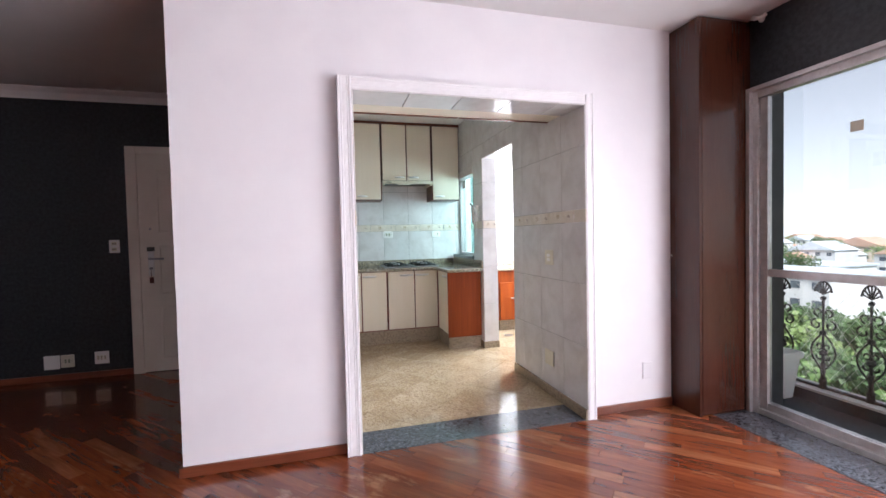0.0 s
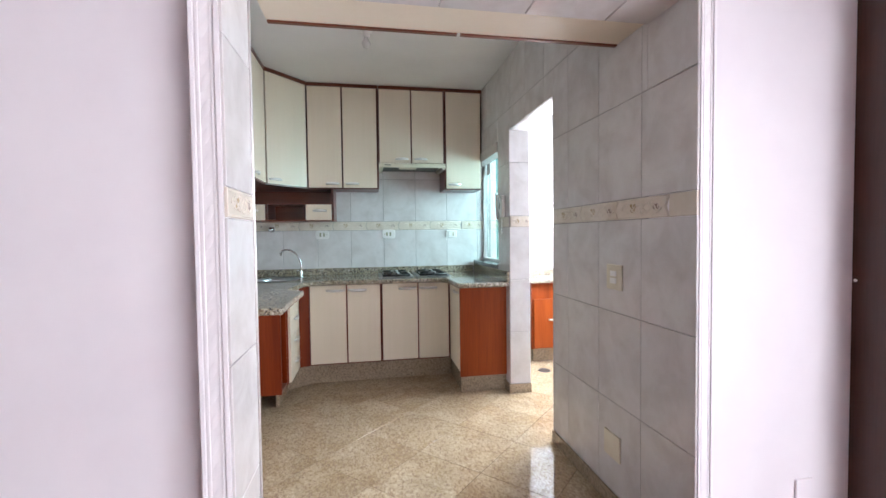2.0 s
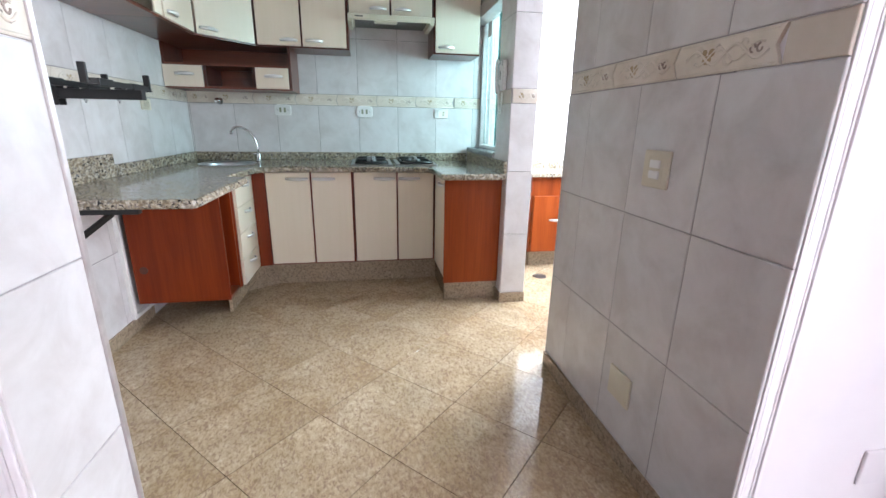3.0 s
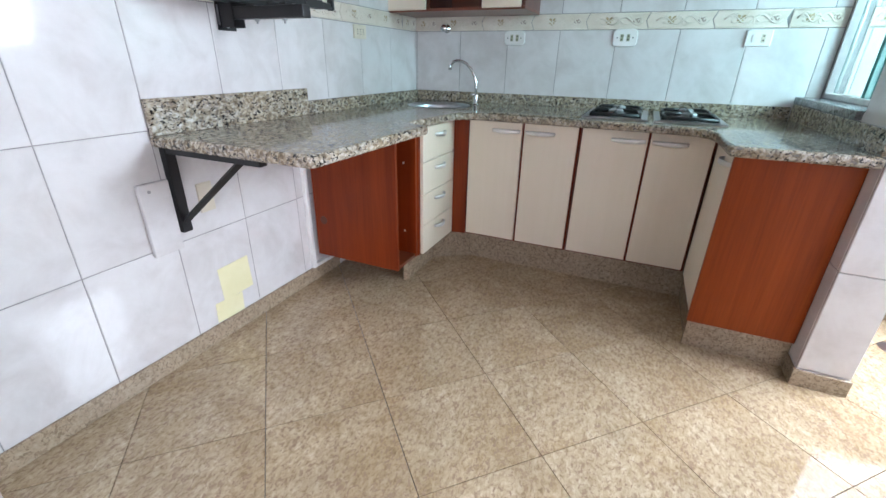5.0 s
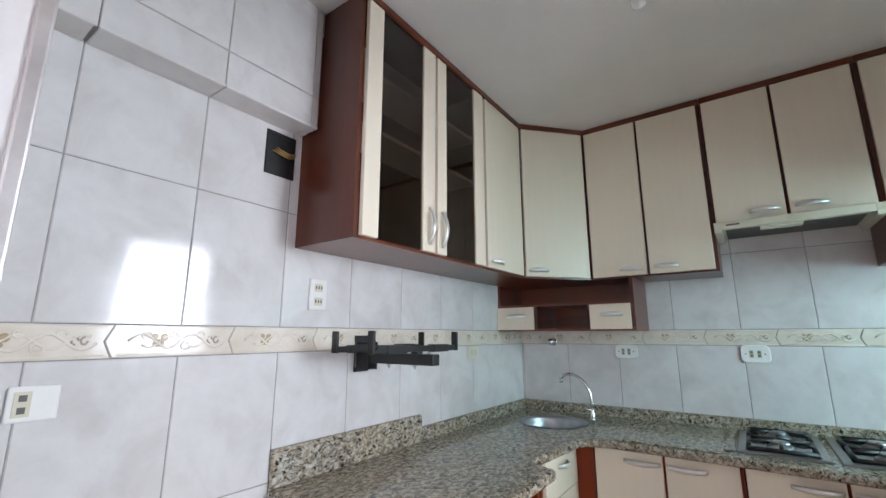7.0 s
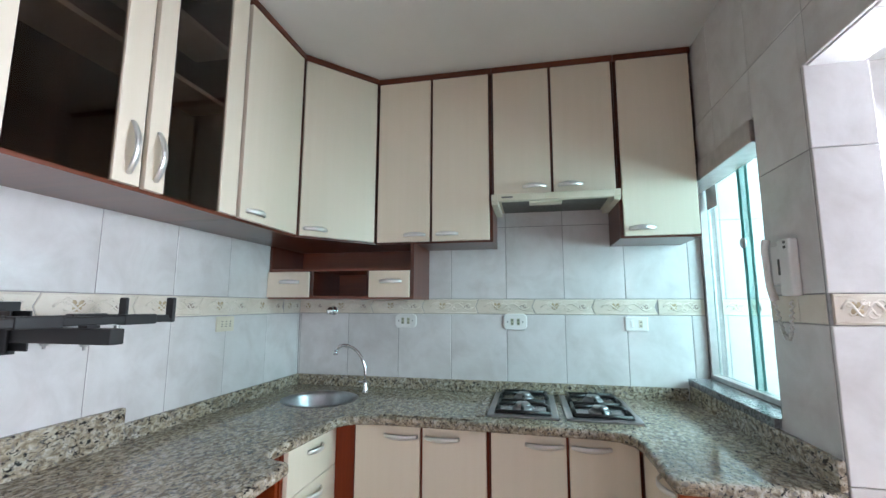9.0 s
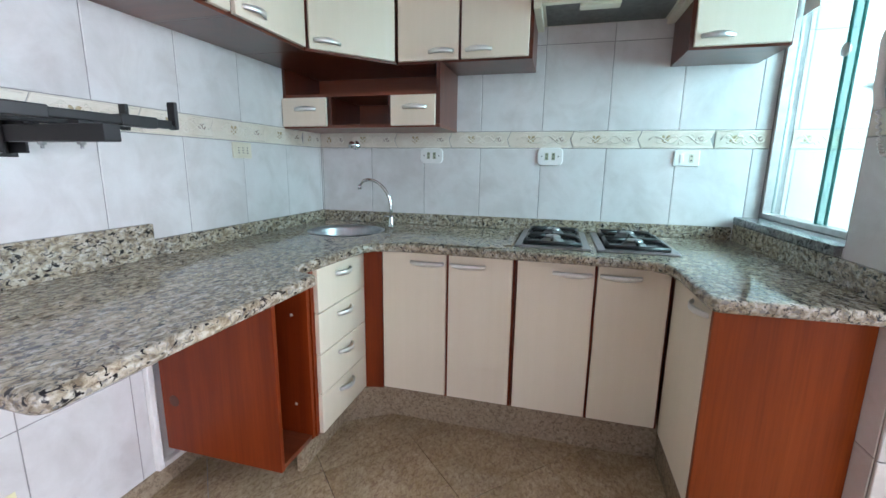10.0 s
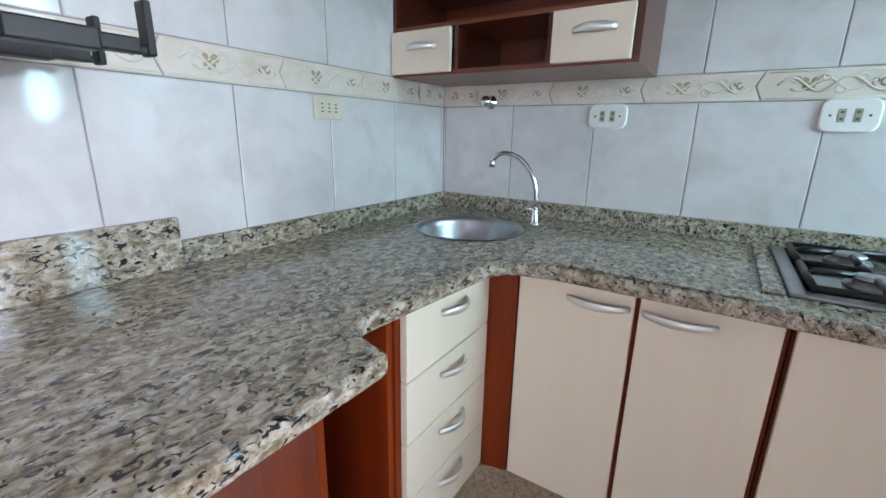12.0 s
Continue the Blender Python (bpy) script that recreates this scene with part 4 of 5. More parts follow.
    if style == "socket_left":
        i = part("socket_insert", put(bmesh.new(), -0.034, -0.004, -0.027, 0.027, 0.0085, 0.0105, 0.001), M_IVORY, t)
        for dz in (-0.013, 0.013):
            part("slot", put(bmesh.new(), -0.026, -0.012, dz - 0.007, dz + 0.007, 0.0103, 0.0108), M_SLOT, i)
    if style == "mixed":
        part("rocker", put(bmesh.new(), -0.03, -0.014, -0.018, 0.018, 0.0085, 0.013, 0.002), M_PLATE, t, "white rocker")
        i = part("socket_insert", put(bmesh.new(), 0.01, 0.03, -0.02, 0.02, 0.0085, 0.0105, 0.001), M_IVORY, t)
        for dz in (-0.01, 0.01):
            part("slot", put(bmesh.new(), 0.016, 0.024, dz - 0.003, dz + 0.003, 0.0103, 0.0108), M_SLOT, i)
    return t


plate("wall_socket", "L", 6.557, 1.512, 0.078, 0.118, "white double wall socket above the tile border", "stack")
plate("wall_socket", "L", 7.666, 1.263, 0.115, 0.07, "aged ivory triple wall socket below the border", "triple", M_IVORY)
plate("wall_socket", "L", 5.80, 1.212, 0.09, 0.077, "white wall socket beside the metal corner strip", "socket_left")
plate("wall_socket", "B", 1.39, 1.262, 0.13, 0.082, "white rounded wall socket near the tap", "pair", M_PLATE, 0.0085)
plate("wall_socket", "B", 2.028, 1.262, 0.13, 0.09, "white rounded wall socket above the cooktop", "pair", M_PLATE, 0.0085)
plate("wall_switch", "B", 2.662, 1.258, 0.113, 0.075, "white switch and socket plate near the window", "mixed")
plate("wall_switch", "R", 5.808, 1.052, 0.118, 0.112, "aged ivory light switch plate on the tiled wall", "switch", M_IVORY)
plate("blank_cover", "R", 5.825, 0.285, 0.126, 0.115, "aged ivory blank cover plate near the floor", "blank", M_IVORY)
plate("blank_cover", "L", 6.558, 0.625, 0.065, 0.115, "grey-white blank cover plate under the worktop", "blank", M_IVORY)
plate("wall_switch", "H", -0.623, 1.204, 0.085, 0.12, "white light switch on the charcoal wall", "stack")
plate("wall_socket", "H", -1.15, 0.166, 0.12, 0.125, "white blank socket plate on the charcoal wall", "blank")
plate("wall_socket", "H", -1.03, 0.17, 0.105, 0.115, "aged ivory socket plate on the charcoal wall", "pair", M_IVORY)
plate("wall_socket", "H", -0.763, 0.178, 0.115, 0.115, "white framed socket plate on the charcoal wall", "triple")
plate("blank_cover", "W", 3.42, 0.265, 0.075, 0.115, "white painted-over cover plate on the white wall", "blank", M_WALL)

jb = thing("junction_box", (LW, 6.357, 2.0), "open black junction box with bare wire ends", "junction box")
bm = bmesh.new()
for a, b, c, d in ((6.298, 6.312, 1.925, 2.09), (6.402, 6.416, 1.925, 2.09), (6.312, 6.402, 1.925, 1.94), (6.312, 6.402, 2.075, 2.09)):
    box(bm, LW - 0.0005, LW + 0.006, a, b, c, d, bev=0.0015)
part("frame", bm, M_BLACK, jb)
part("box_back", bx(LW + 0.0002, LW + 0.0015, 6.3125, 6.4015, 1.9405, 2.0745), M_BLACK, jb)
for k in range(3):
    z = 2.005 + 0.008 * k
    part("wire", tube(bmesh.new(), [(LW + 0.002, 6.325 + 0.01 * k, z + 0.012), (LW + 0.014, 6.35, z), (LW + 0.016, 6.385, z - 0.006), (LW + 0.012, 6.408 + 0.004 * k, z + 0.004)], 0.0028, 6), M_COPPER, jb, "brass-coloured wire", True)

# bracket for a microwave oven
mb = thing("oven_bracket", (0.85, 6.8, 1.27), "black steel wall bracket with hooked arms above the worktop", "bracket")
pl = part("wall_plate", bx(LW + 0.0003, LW + 0.006, 6.755, 6.835, 1.215, 1.36, bev=0.002), M_BLACK, mb)
for dy in (-0.024, 0.024):
    part("flange", bx(LW + 0.006, LW + 0.07, 6.795 + dy - 0.003, 6.795 + dy + 0.003, 1.225, 1.335, bev=0.002), M_BLACK, mb)
for dy in (-0.0335, 0.0335):
    part("slot", bx(LW + 0.0058, LW + 0.0066, 6.795 + dy - 0.0035, 6.795 + dy + 0.0035, 1.232, 1.3, bev=0.0003), M_STEEL, mb, "slotted hole showing the pale wall")
for x in (0.86, 0.99):
    part("wing_nut", lathe(bmesh.new(), (x, 6.795, 1.252), [(0.009, 0.0), (0.009, -0.006), (0.004, -0.008), (0.004, -0.016)], 8), M_STEEL, mb)
part("bolt", lathe(bmesh.new(), (LW + 0.006, 6.795, 1.232), [(0.009, 0.0), (0.008, 0.006), (0.0, 0.008)], 10, "x"), M_STEEL, mb)
part("arm", bx(LW + 0.02, 1.09, 6.775, 6.815, 1.252, 1.292, bev=0.003), M_BLACK, mb)
for x in (0.82, 1.0):
    part("crossbar", bx(x - 0.013, x + 0.013, 6.57, 7.03, 1.300, 1.322, bev=0.003), M_BLACK, mb)
    part("sleeve", bx(x - 0.017, x + 0.017, 6.62, 6.72, 1.2965, 1.3255, bev=0.003), M_BLACK, mb)
    part("sleeve", bx(x - 0.017, x + 0.017, 6.88, 6.98, 1.2965, 1.3255, bev=0.003), M_BLACK, mb)
    part("spacer", bx(x - 0.014, x + 0.014, 6.778, 6.812, 1.2925, 1.2995), M_BLACK, mb)
    for y in (6.555, 7.045):
        part("hook", bx(x - 0.014, x + 0.014, y - 0.006, y + 0.006, 1.2985, 1.375, bev=0.003), M_BLACK, mb)
        part("hook_foot", bx(x - 0.012, x + 0.012, min(y, y + (6.8 - y) * 0.12) + 0.0065 * (y < 6.8), max(y, y + (6.8 - y) * 0.12) - 0.0065 * (y > 6.8), 1.301, 1.311, bev=0.002), M_BLACK, mb)
    part("wing_screw", lathe(bmesh.new(), (x, 6.87, 1.285), [(0.004, 0.0), (0.007, 0.004), (0.007, 0.011)], 8), M_STEEL, mb)

# bracket under the worktop
wb = thing("worktop_bracket", (0.9, 6.445, 0.5), "black steel angle bracket holding up the worktop end", "bracket")
part("upright", bx(LW + 0.0005, LW + 0.03, 6.425, 6.462, 0.525, CB - 0.0015, bev=0.002), M_BLACK, wb)
part("top_bar", bx(LW + 0.031, 1.16, 6.428, 6.460, CB - 0.022, CB - 0.001, bev=0.002), M_BLACK, wb)
part("brace", tube(bmesh.new(), [(LW + 0.025, 6.445, 0.565), (1.06, 6.445, CB - 0.02)], 0.0125, 4), M_BLACK, wb)

# conduits and covers low on the left wall
cv = thing("conduit_cover", (LW, 6.37, 0.6), "white plastic conduit cover on the tiled wall", "cover")
part("cover", bx(LW + 0.0003, LW + 0.02, 6.312, 6.42, 0.465, 0.728, bev=0.004, seg=2), M_TILE, cv)
part("cap_screw", lathe(bmesh.new(), (LW + 0.02, 6.345, 0.70), [(0.006, 0.0), (0.005, 0.003), (0.0, 0.004)], 10, "x"), M_STEEL, cv)
cd = thing("conduit", (LW, 7.1, 0.1), "white plastic cable conduit running down to the floor", "conduit")
part("upright", bx(LW + 0.0003, LW + 0.022, 7.088, 7.112, 0.078, CB - 0.002, bev=0.003), M_PLATE, cd)
part("foot", bx(LW + 0.0003, LW + 0.022, 7.113, 7.32, 0.078, 0.1, bev=0.003), M_PLATE, cd)
for a, b, c, d, rot in ((6.545, 6.70, 0.165, 0.315, 4), (6.495, 6.632, 0.076, 0.165, -6)):
    nt = thing("paper_patch", (LW, (a + b) / 2, c), "pale yellow square patch stuck on the wall tiles", "patch", "yellow patches")
    part("sheet", bx(0.0004, 0.0025, -(b - a) / 2, (b - a) / 2, 0, d - c, m=pose(LW, (a + b) / 2, c, rot * 0.5, 0, 0)), M_NOTE, nt)

# ceiling bulb
bl = thing("ceiling_bulb", (1.84, 6.98, CEIL - 0.13), "bare white light bulb in a white ceiling holder", "ceiling lamp")
part("holder", lathe(bmesh.new(), (1.84, 6.98, CEIL), [(0.045, 0.0), (0.044, -0.012), (0.024, -0.018), (0.022, -0.05), (0.019, -0.055)], 20), M_PLATE, bl, smooth=True)
part("bulb", lathe(bmesh.new(), (1.84, 6.98, CEIL), [(0.013, -0.052), (0.014, -0.066), (0.026, -0.085), (0.0275, -0.1), (0.022, -0.116), (0.011, -0.125), (0.0, -0.128)], 20), M_BULB, bl, "white glass bulb", True)

# ---- kitchen window and intercom ----
kw = tagged(new("window_2"), "sliding window of greenish glass between kitchen and laundry", "window", kind="structure")
kw.location = (3.0, 7.9, 1.0)
ORIGIN[kw] = Vector((3.0, 7.9, 1.0))
part("window_sill", bx(RW - 0.022, 3.085, 7.5335, BW - 0.022, 0.957, 0.9895, bev=0.003), M_SILL, kw, "dark granite sill")
for a in ((3.0, 3.05, 7.532, 7.552, 0.99, 2.02), (3.0, 3.05, 8.31, 8.332, 0.99, 2.02), (3.0, 3.05, 7.552, 8.31, 0.99, 1.012), (3.0, 3.05, 7.552, 8.31, 1.965, 2.02)):
    part("window_frame", bx(*a, bev=0.002), M_ALU, kw)
for x, a, b in ((3.014, 7.555, 7.912), (3.034, 7.895, 8.309)):
    part("pane", bx(x, x + 0.008, a, b, 1.013, 1.964), M_GREEN, kw, "greenish glass pane")
part("lintel_box", bx(RW - 0.012, 2.998, 7.534, BW - 0.022, 1.935, 2.02, bev=0.004), M_ALU, kw, "grey-beige blind box")
for x, y in ((3.014, 7.9145), (3.034, 7.8915)):
    part("pane_edge", bx(x - 0.001, x + 0.009, y - 0.003, y + 0.003, 1.013, 1.964, bev=0.001), M_GLEDGE, kw, "dark green polished glass edge")
part("sticker", bx(3.0322, 3.0335, 8.18, 8.30, 1.85, 1.96), M_PLATE, kw, "white paper sticker")
latch = part("latch", lathe(bmesh.new(), (3.012, 7.90, 1.62), [(0.022, 0.0), (0.022, -0.008), (0.014, -0.012), (0.0, -0.013)], 16, "x"), M_STEEL, kw, "grey round pane latch", True)
ic = thing("intercom", (RW, 7.40, 1.35), "white wall intercom handset with a hanging coiled cord", "intercom")
part("base", bx(RW - 0.028, RW - 0.0005, 7.345, 7.41, 1.385, 1.56, bev=0.006), M_PLATE, ic)
bm = bmesh.new()
tube(bm, [(RW - 0.026, 7.468, 1.568), (RW - 0.034, 7.466, 1.54), (RW - 0.034, 7.456, 1.42), (RW - 0.026, 7.45, 1.372)], [0.012, 0.0105, 0.0105, 0.0125], 10)
part("handset", bm, M_PLATE, ic, "white handset", True)
part("cradle", bx(RW - 0.024, RW - 0.0005, 7.411, 7.455, 1.42, 1.545, bev=0.005), M_PLATE, ic)
part("display", bx(RW - 0.0295, RW - 0.027, 7.398, 7.408, 1.45, 1.5), M_SLOT, ic)
for z in (1.53, 1.545):
    part("button", bx(RW - 0.0305, RW - 0.0275, 7.36, 7.37, z, z + 0.008), M_SLOT, ic)
pts = []
for i in range(90):
    s = i / 89
    a = s * math.pi
    base = Vector((RW - 0.018, 7.47 - 0.05 * math.sin(a * 0.5) - 0.045 * s, 1.37 - 0.12 * math.sin(a)))
    pts.append(base + Vector((0.004 * math.cos(i * 1.4), 0.004 * math.sin(i * 1.4), 0)))
part("cord", tube(bmesh.new(), pts, 0.0034, 5), M_PLATE, ic, "coiled white cord", True)

# ---- laundry ----
lcab = thing("laundry_cabinet", (3.8, 8.1, 0.12), "orange-brown wooden laundry cabinet with two doors", "cabinet")
part("body", bx(3.36, 4.24, 7.93, BW - 0.002, 0.14, 0.775), M_ENDP, lcab)
for a, b in ((3.38, 3.655), (3.665, 3.94), (3.95, 4.225)):
    dr = part("door", bx(a, b, 7.91, 7.9295, 0.15, 0.62, bev=0.002), M_ENDP, lcab)
    bow_handle(dr, (b - 0.08, 7.91, 0.42), (1, 0, 0), (0, -1, 0), 0.1)
part("plinth", bx(3.40, 4.22, 7.99, BW - 0.003, 0.0, 0.139), M_KICK, lcab)
lct = thing("laundry_counter", (3.8, 8.1, 0.78), "pale granite laundry counter with an upstand", "countertop")
part("slab", bx(3.33, 4.245, 7.885, BW - 0.001, 0.776, 0.815, bev=0.008), M_GRANITE, lct)
part("upstand", bx(3.33, 4.245, BW - 0.022, BW - 0.001, 0.8155, 0.88, bev=0.003), M_GRANITE, lct)
drn = thing("floor_drain", (3.39, 7.70, 0.0), "small steel floor drain in the laundry", "drain")
part("grid", lathe(bmesh.new(), (3.39, 7.70, 0.0005), [(0.055, 0.0), (0.055, 0.003), (0.045, 0.004), (0.0, 0.003)], 20), M_STEEL, drn)
shf = thing("wall_rail", (3.6, 8.32, 1.56), "white rail along the laundry wall", "rail")
part("rail", bx(3.34, 4.2, BW - 0.03, BW - 0.001, 1.555, 1.58, bev=0.004), M_PLATE, shf)
lw = thing("hanging_wire", (3.66, 8.2, 2.3), "loose white cable hanging from the laundry ceiling", "cable")
part("cable", tube(bmesh.new(), [(3.64, 8.15, CEIL), (3.645, 8.15, 2.55), (3.62, 8.14, 2.48), (3.66, 8.15, 2.42), (3.64, 8.15, 2.36), (3.6, 8.15, 2.33)], 0.006, 6), M_IVORY, lw, smooth=True)
lwin = tagged(new("window_3"), "aluminium laundry window with clear glass", "window", kind="structure")
lwin.location = (4.3, 6.95, 1.1)
ORIGIN[lwin] = Vector((4.3, 6.95, 1.1))
for a in ((4.28, 4.33, 6.93, 8.08, 1.12, 1.155), (4.28, 4.33, 6.93, 8.08, 2.225, 2.26), (4.28, 4.33, 6.93, 6.965, 1.155, 2.225), (4.28, 4.33, 8.045, 8.08, 1.155, 2.225), (4.28, 4.33, 7.485, 7.52, 1.155, 2.225)):
    part("window_frame", bx(*a, bev=0.002), M_ALU, lwin)
for a, b in ((6.965, 7.485), (7.52, 8.045)):
    p = part("pane", bx(4.302, 4.308, a, b, 1.155, 2.225), M_GLASS, lwin)
    p.visible_shadow = False

# ---- skirting ----
for nm, a in (("skirting_left", (LW, LW + 0.012, 5.606, 7.32, 0.0, 0.076)), ("skirting_right", (RW - 0.012, RW, 5.338, 6.452, 0.0, 0.07)),
              ("skirting_pillar", (2.90, 3.08, 7.228, 7.2395, 0.0, 0.07)), ("skirting_pillar_side", (RW - 0.01, RW - 0.0005, 7.24, 7.341, 0.0, 0.07))):
    setting(nm, bx(*a, bev=0.002), M_KICK, "beige granite skirting", "skirting")

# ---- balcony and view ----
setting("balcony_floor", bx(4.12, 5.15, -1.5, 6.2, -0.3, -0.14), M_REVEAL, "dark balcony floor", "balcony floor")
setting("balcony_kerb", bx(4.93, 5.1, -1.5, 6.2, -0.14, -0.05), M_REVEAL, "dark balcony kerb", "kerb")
setting("balcony_coping", bx(4.92, 5.12, -1.5, 6.2, -0.05, -0.03, bev=0.004), M_PLASTER, "pale coping under the balcony railing", "coping")
setting("balcony_soffit", bx(4.25, 5.2, -1.5, 6.2, 2.62, 2.8), M_PLASTER, "plaster underside of the balcony above", "soffit")


def ornate_baluster(y, parent):
    """Cast scrollwork: fan at the top, scrolls, an oval cage and a footed stem."""
    x, z0 = 5.01, -0.03
    bm = bmesh.new()

    def scroll(cy, cz, r, turn, side):
        pts = []
        for i in range(16):
            a = turn + side * i / 15 * 1.7 * math.pi
            rr = r * (1 - 0.55 * i / 15)
            pts.append((x, cy + rr * math.cos(a), cz + rr * math.sin(a)))
        tube(bm, pts, 0.0065, 6)
    tube(bm, [(x, y, z0), (x, y, z0 + 0.1), (x, y, z0 + 0.2)], [0.028, 0.014, 0.02], 8)
    for s in (-1, 1):
        tube(bm, [(x, y, z0 + 0.14)] + [(x, y + s * 0.085 * math.sin(math.pi * i / 10), z0 + 0.14 + 0.3 * i / 10) for i in range(1, 10)] + [(x, y, z0 + 0.44)], 0.0065, 6)
        scroll(y + s * 0.05, z0 + 0.5, 0.042, math.pi / 2, -s)
        scroll(y + s * 0.035, z0 + 0.6, 0.035, -math.pi / 2, s)
        scroll(y + s * 0.03, z0 + 0.25, 0.032, math.pi / 2, s)
        scroll(y + s * 0.028, z0 + 0.33, 0.026, -math.pi / 2, -s)
    tube(bm, [(x, y, z0 + 0.2), (x, y, z0 + 0.45), (x, y, z0 + 0.72)], [0.011, 0.008, 0.011], 6)
    for k in range(7):
        a = radians(20 + 140 * k / 6)
        tube(bm, [(x, y, z0 + 0.74), (x, y + 0.06 * math.cos(a), z0 + 0.74 + 0.1 * math.sin(a))], 0.006, 5)
    tube(bm, [(x, y + 0.06 * math.cos(radians(a)), z0 + 0.74 + 0.1 * math.sin(radians(a))) for a in range(10, 171, 16)], 0.008, 6)
    for dz, r in ((0.06, 0.028), (0.44, 0.026), (0.71, 0.022), (0.28, 0.03)):
        rr = bmesh.ops.create_icosphere(bm, subdivisions=1, radius=r)
        bmesh.ops.translate(bm, verts=rr["verts"], vec=(x, y, z0 + dz))
    return part("baluster", bm, M_IRON, parent, smooth=True)


rail = thing("balcony_railing", (5.01, 4.5, -0.03), "ornate dark cast-iron balcony railing", "railing")
for k in range(10):
    ornate_baluster(5.64 - 0.305 * k, rail)
part("top_rail", bx(4.985, 5.035, -1.4, 6.1, 0.83, 0.86, bev=0.006), M_IRON, rail)
part("bottom_rail", bx(4.995, 5.025, -1.4, 6.1, -0.029, -0.012, bev=0.003), M_IRON, rail)
bm = bmesh.new()
for k in range(26):
    y = 3.9 + 0.085 * k
    tube(bm, [(5.03, y, -0.02), (5.03, y + 0.55, 0.8)], 0.0009, 4)
    tube(bm, [(5.034, y, -0.02), (5.034, y - 0.55, 0.8)], 0.0009, 4)
tagged(part("safety_net", bm, M_PLATE, rail, "thin white safety net cords"), kind="stuff")
pot = thing("planter", (4.80, 5.57, -0.14), "tapered white plastic planter on the balcony", "planter")
bm = bmesh.new()
lo, hi = (0.09, 0.1), (0.13, 0.15)
rows = []
for z, (a, b) in ((-0.139, lo), (0.19, (0.12, 0.135)), (0.19, (0.135, 0.152)), (0.245, (0.138, 0.156)), (0.245, (0.118, 0.136)), (0.0, (0.09, 0.105))):
    rows.append([bm.verts.new((4.80 + sx * a, 5.57 + sy * b, z)) for sx, sy in ((-1, -1), (1, -1), (1, 1), (-1, 1))])
for r0, r1 in zip(rows, rows[1:]):
    for j in range(4):
        bm.faces.new((r0[j], r0[(j + 1) % 4], r1[(j + 1) % 4], r1[j]))
bm.faces.new(rows[0][::-1])
bm.faces.new(rows[-1])
bmesh.ops.bevel(bm, geom=[e for e in bm.edges], offset=0.006, segments=2, affect="EDGES")
part("pot", bm, M_PLATE, pot)

GZ = -16.0
M_GROUND = surface("grass_and_earth", (0.06, 0.09, 0.03), (0.16, 0.16, 0.1), 0.12, 0.9, relief=0.0, fine=3.0)
M_LEAF = [surface("foliage_%s" % n, a, b, 1.2, 0.6, relief=0.0, fine=8.0) for n, a, b in
          (("deep", (0.04, 0.085, 0.03), (0.08, 0.14, 0.045)), ("mid", (0.07, 0.13, 0.04), (0.12, 0.2, 0.06)), ("light", (0.12, 0.19, 0.06), (0.19, 0.27, 0.09)))]
M_BARK = surface("bark", (0.06, 0.045, 0.03), (0.12, 0.09, 0.07), 3.0, 0.9)
# Distance haze is put into these paler wall and roof colours.
M_HOUSE = [surface("hazed_house_render_%s" % n, a, b, 0.4, 0.8, relief=0.0, fine=3.0) for n, a, b in
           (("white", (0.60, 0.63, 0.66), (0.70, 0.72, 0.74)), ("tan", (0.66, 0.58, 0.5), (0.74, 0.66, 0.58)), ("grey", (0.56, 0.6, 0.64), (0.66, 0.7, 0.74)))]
M_ROOF = [surface("roof_%s" % n, a, b, 0.6, 0.8, relief=0.0, fine=4.0) for n, a, b in
          (("clay", (0.45, 0.29, 0.22), (0.56, 0.38, 0.3)), ("metal", (0.5, 0.58, 0.68), (0.62, 0.7, 0.78)))]
M_PANE = surface("far_window_pane", (0.08, 0.1, 0.13), (0.14, 0.17, 0.2), 1.0, 0.2)
bm = bmesh.new()
bmesh.ops.create_grid(bm, x_segments=2, y_segments=2, size=2400)
bmesh.ops.translate(bm, verts=bm.verts[:], vec=(300, 200, GZ))
setting("ground", bm, M_GROUND, "green and built-up ground far below the balcony", "ground")
rnd = random.Random(11)


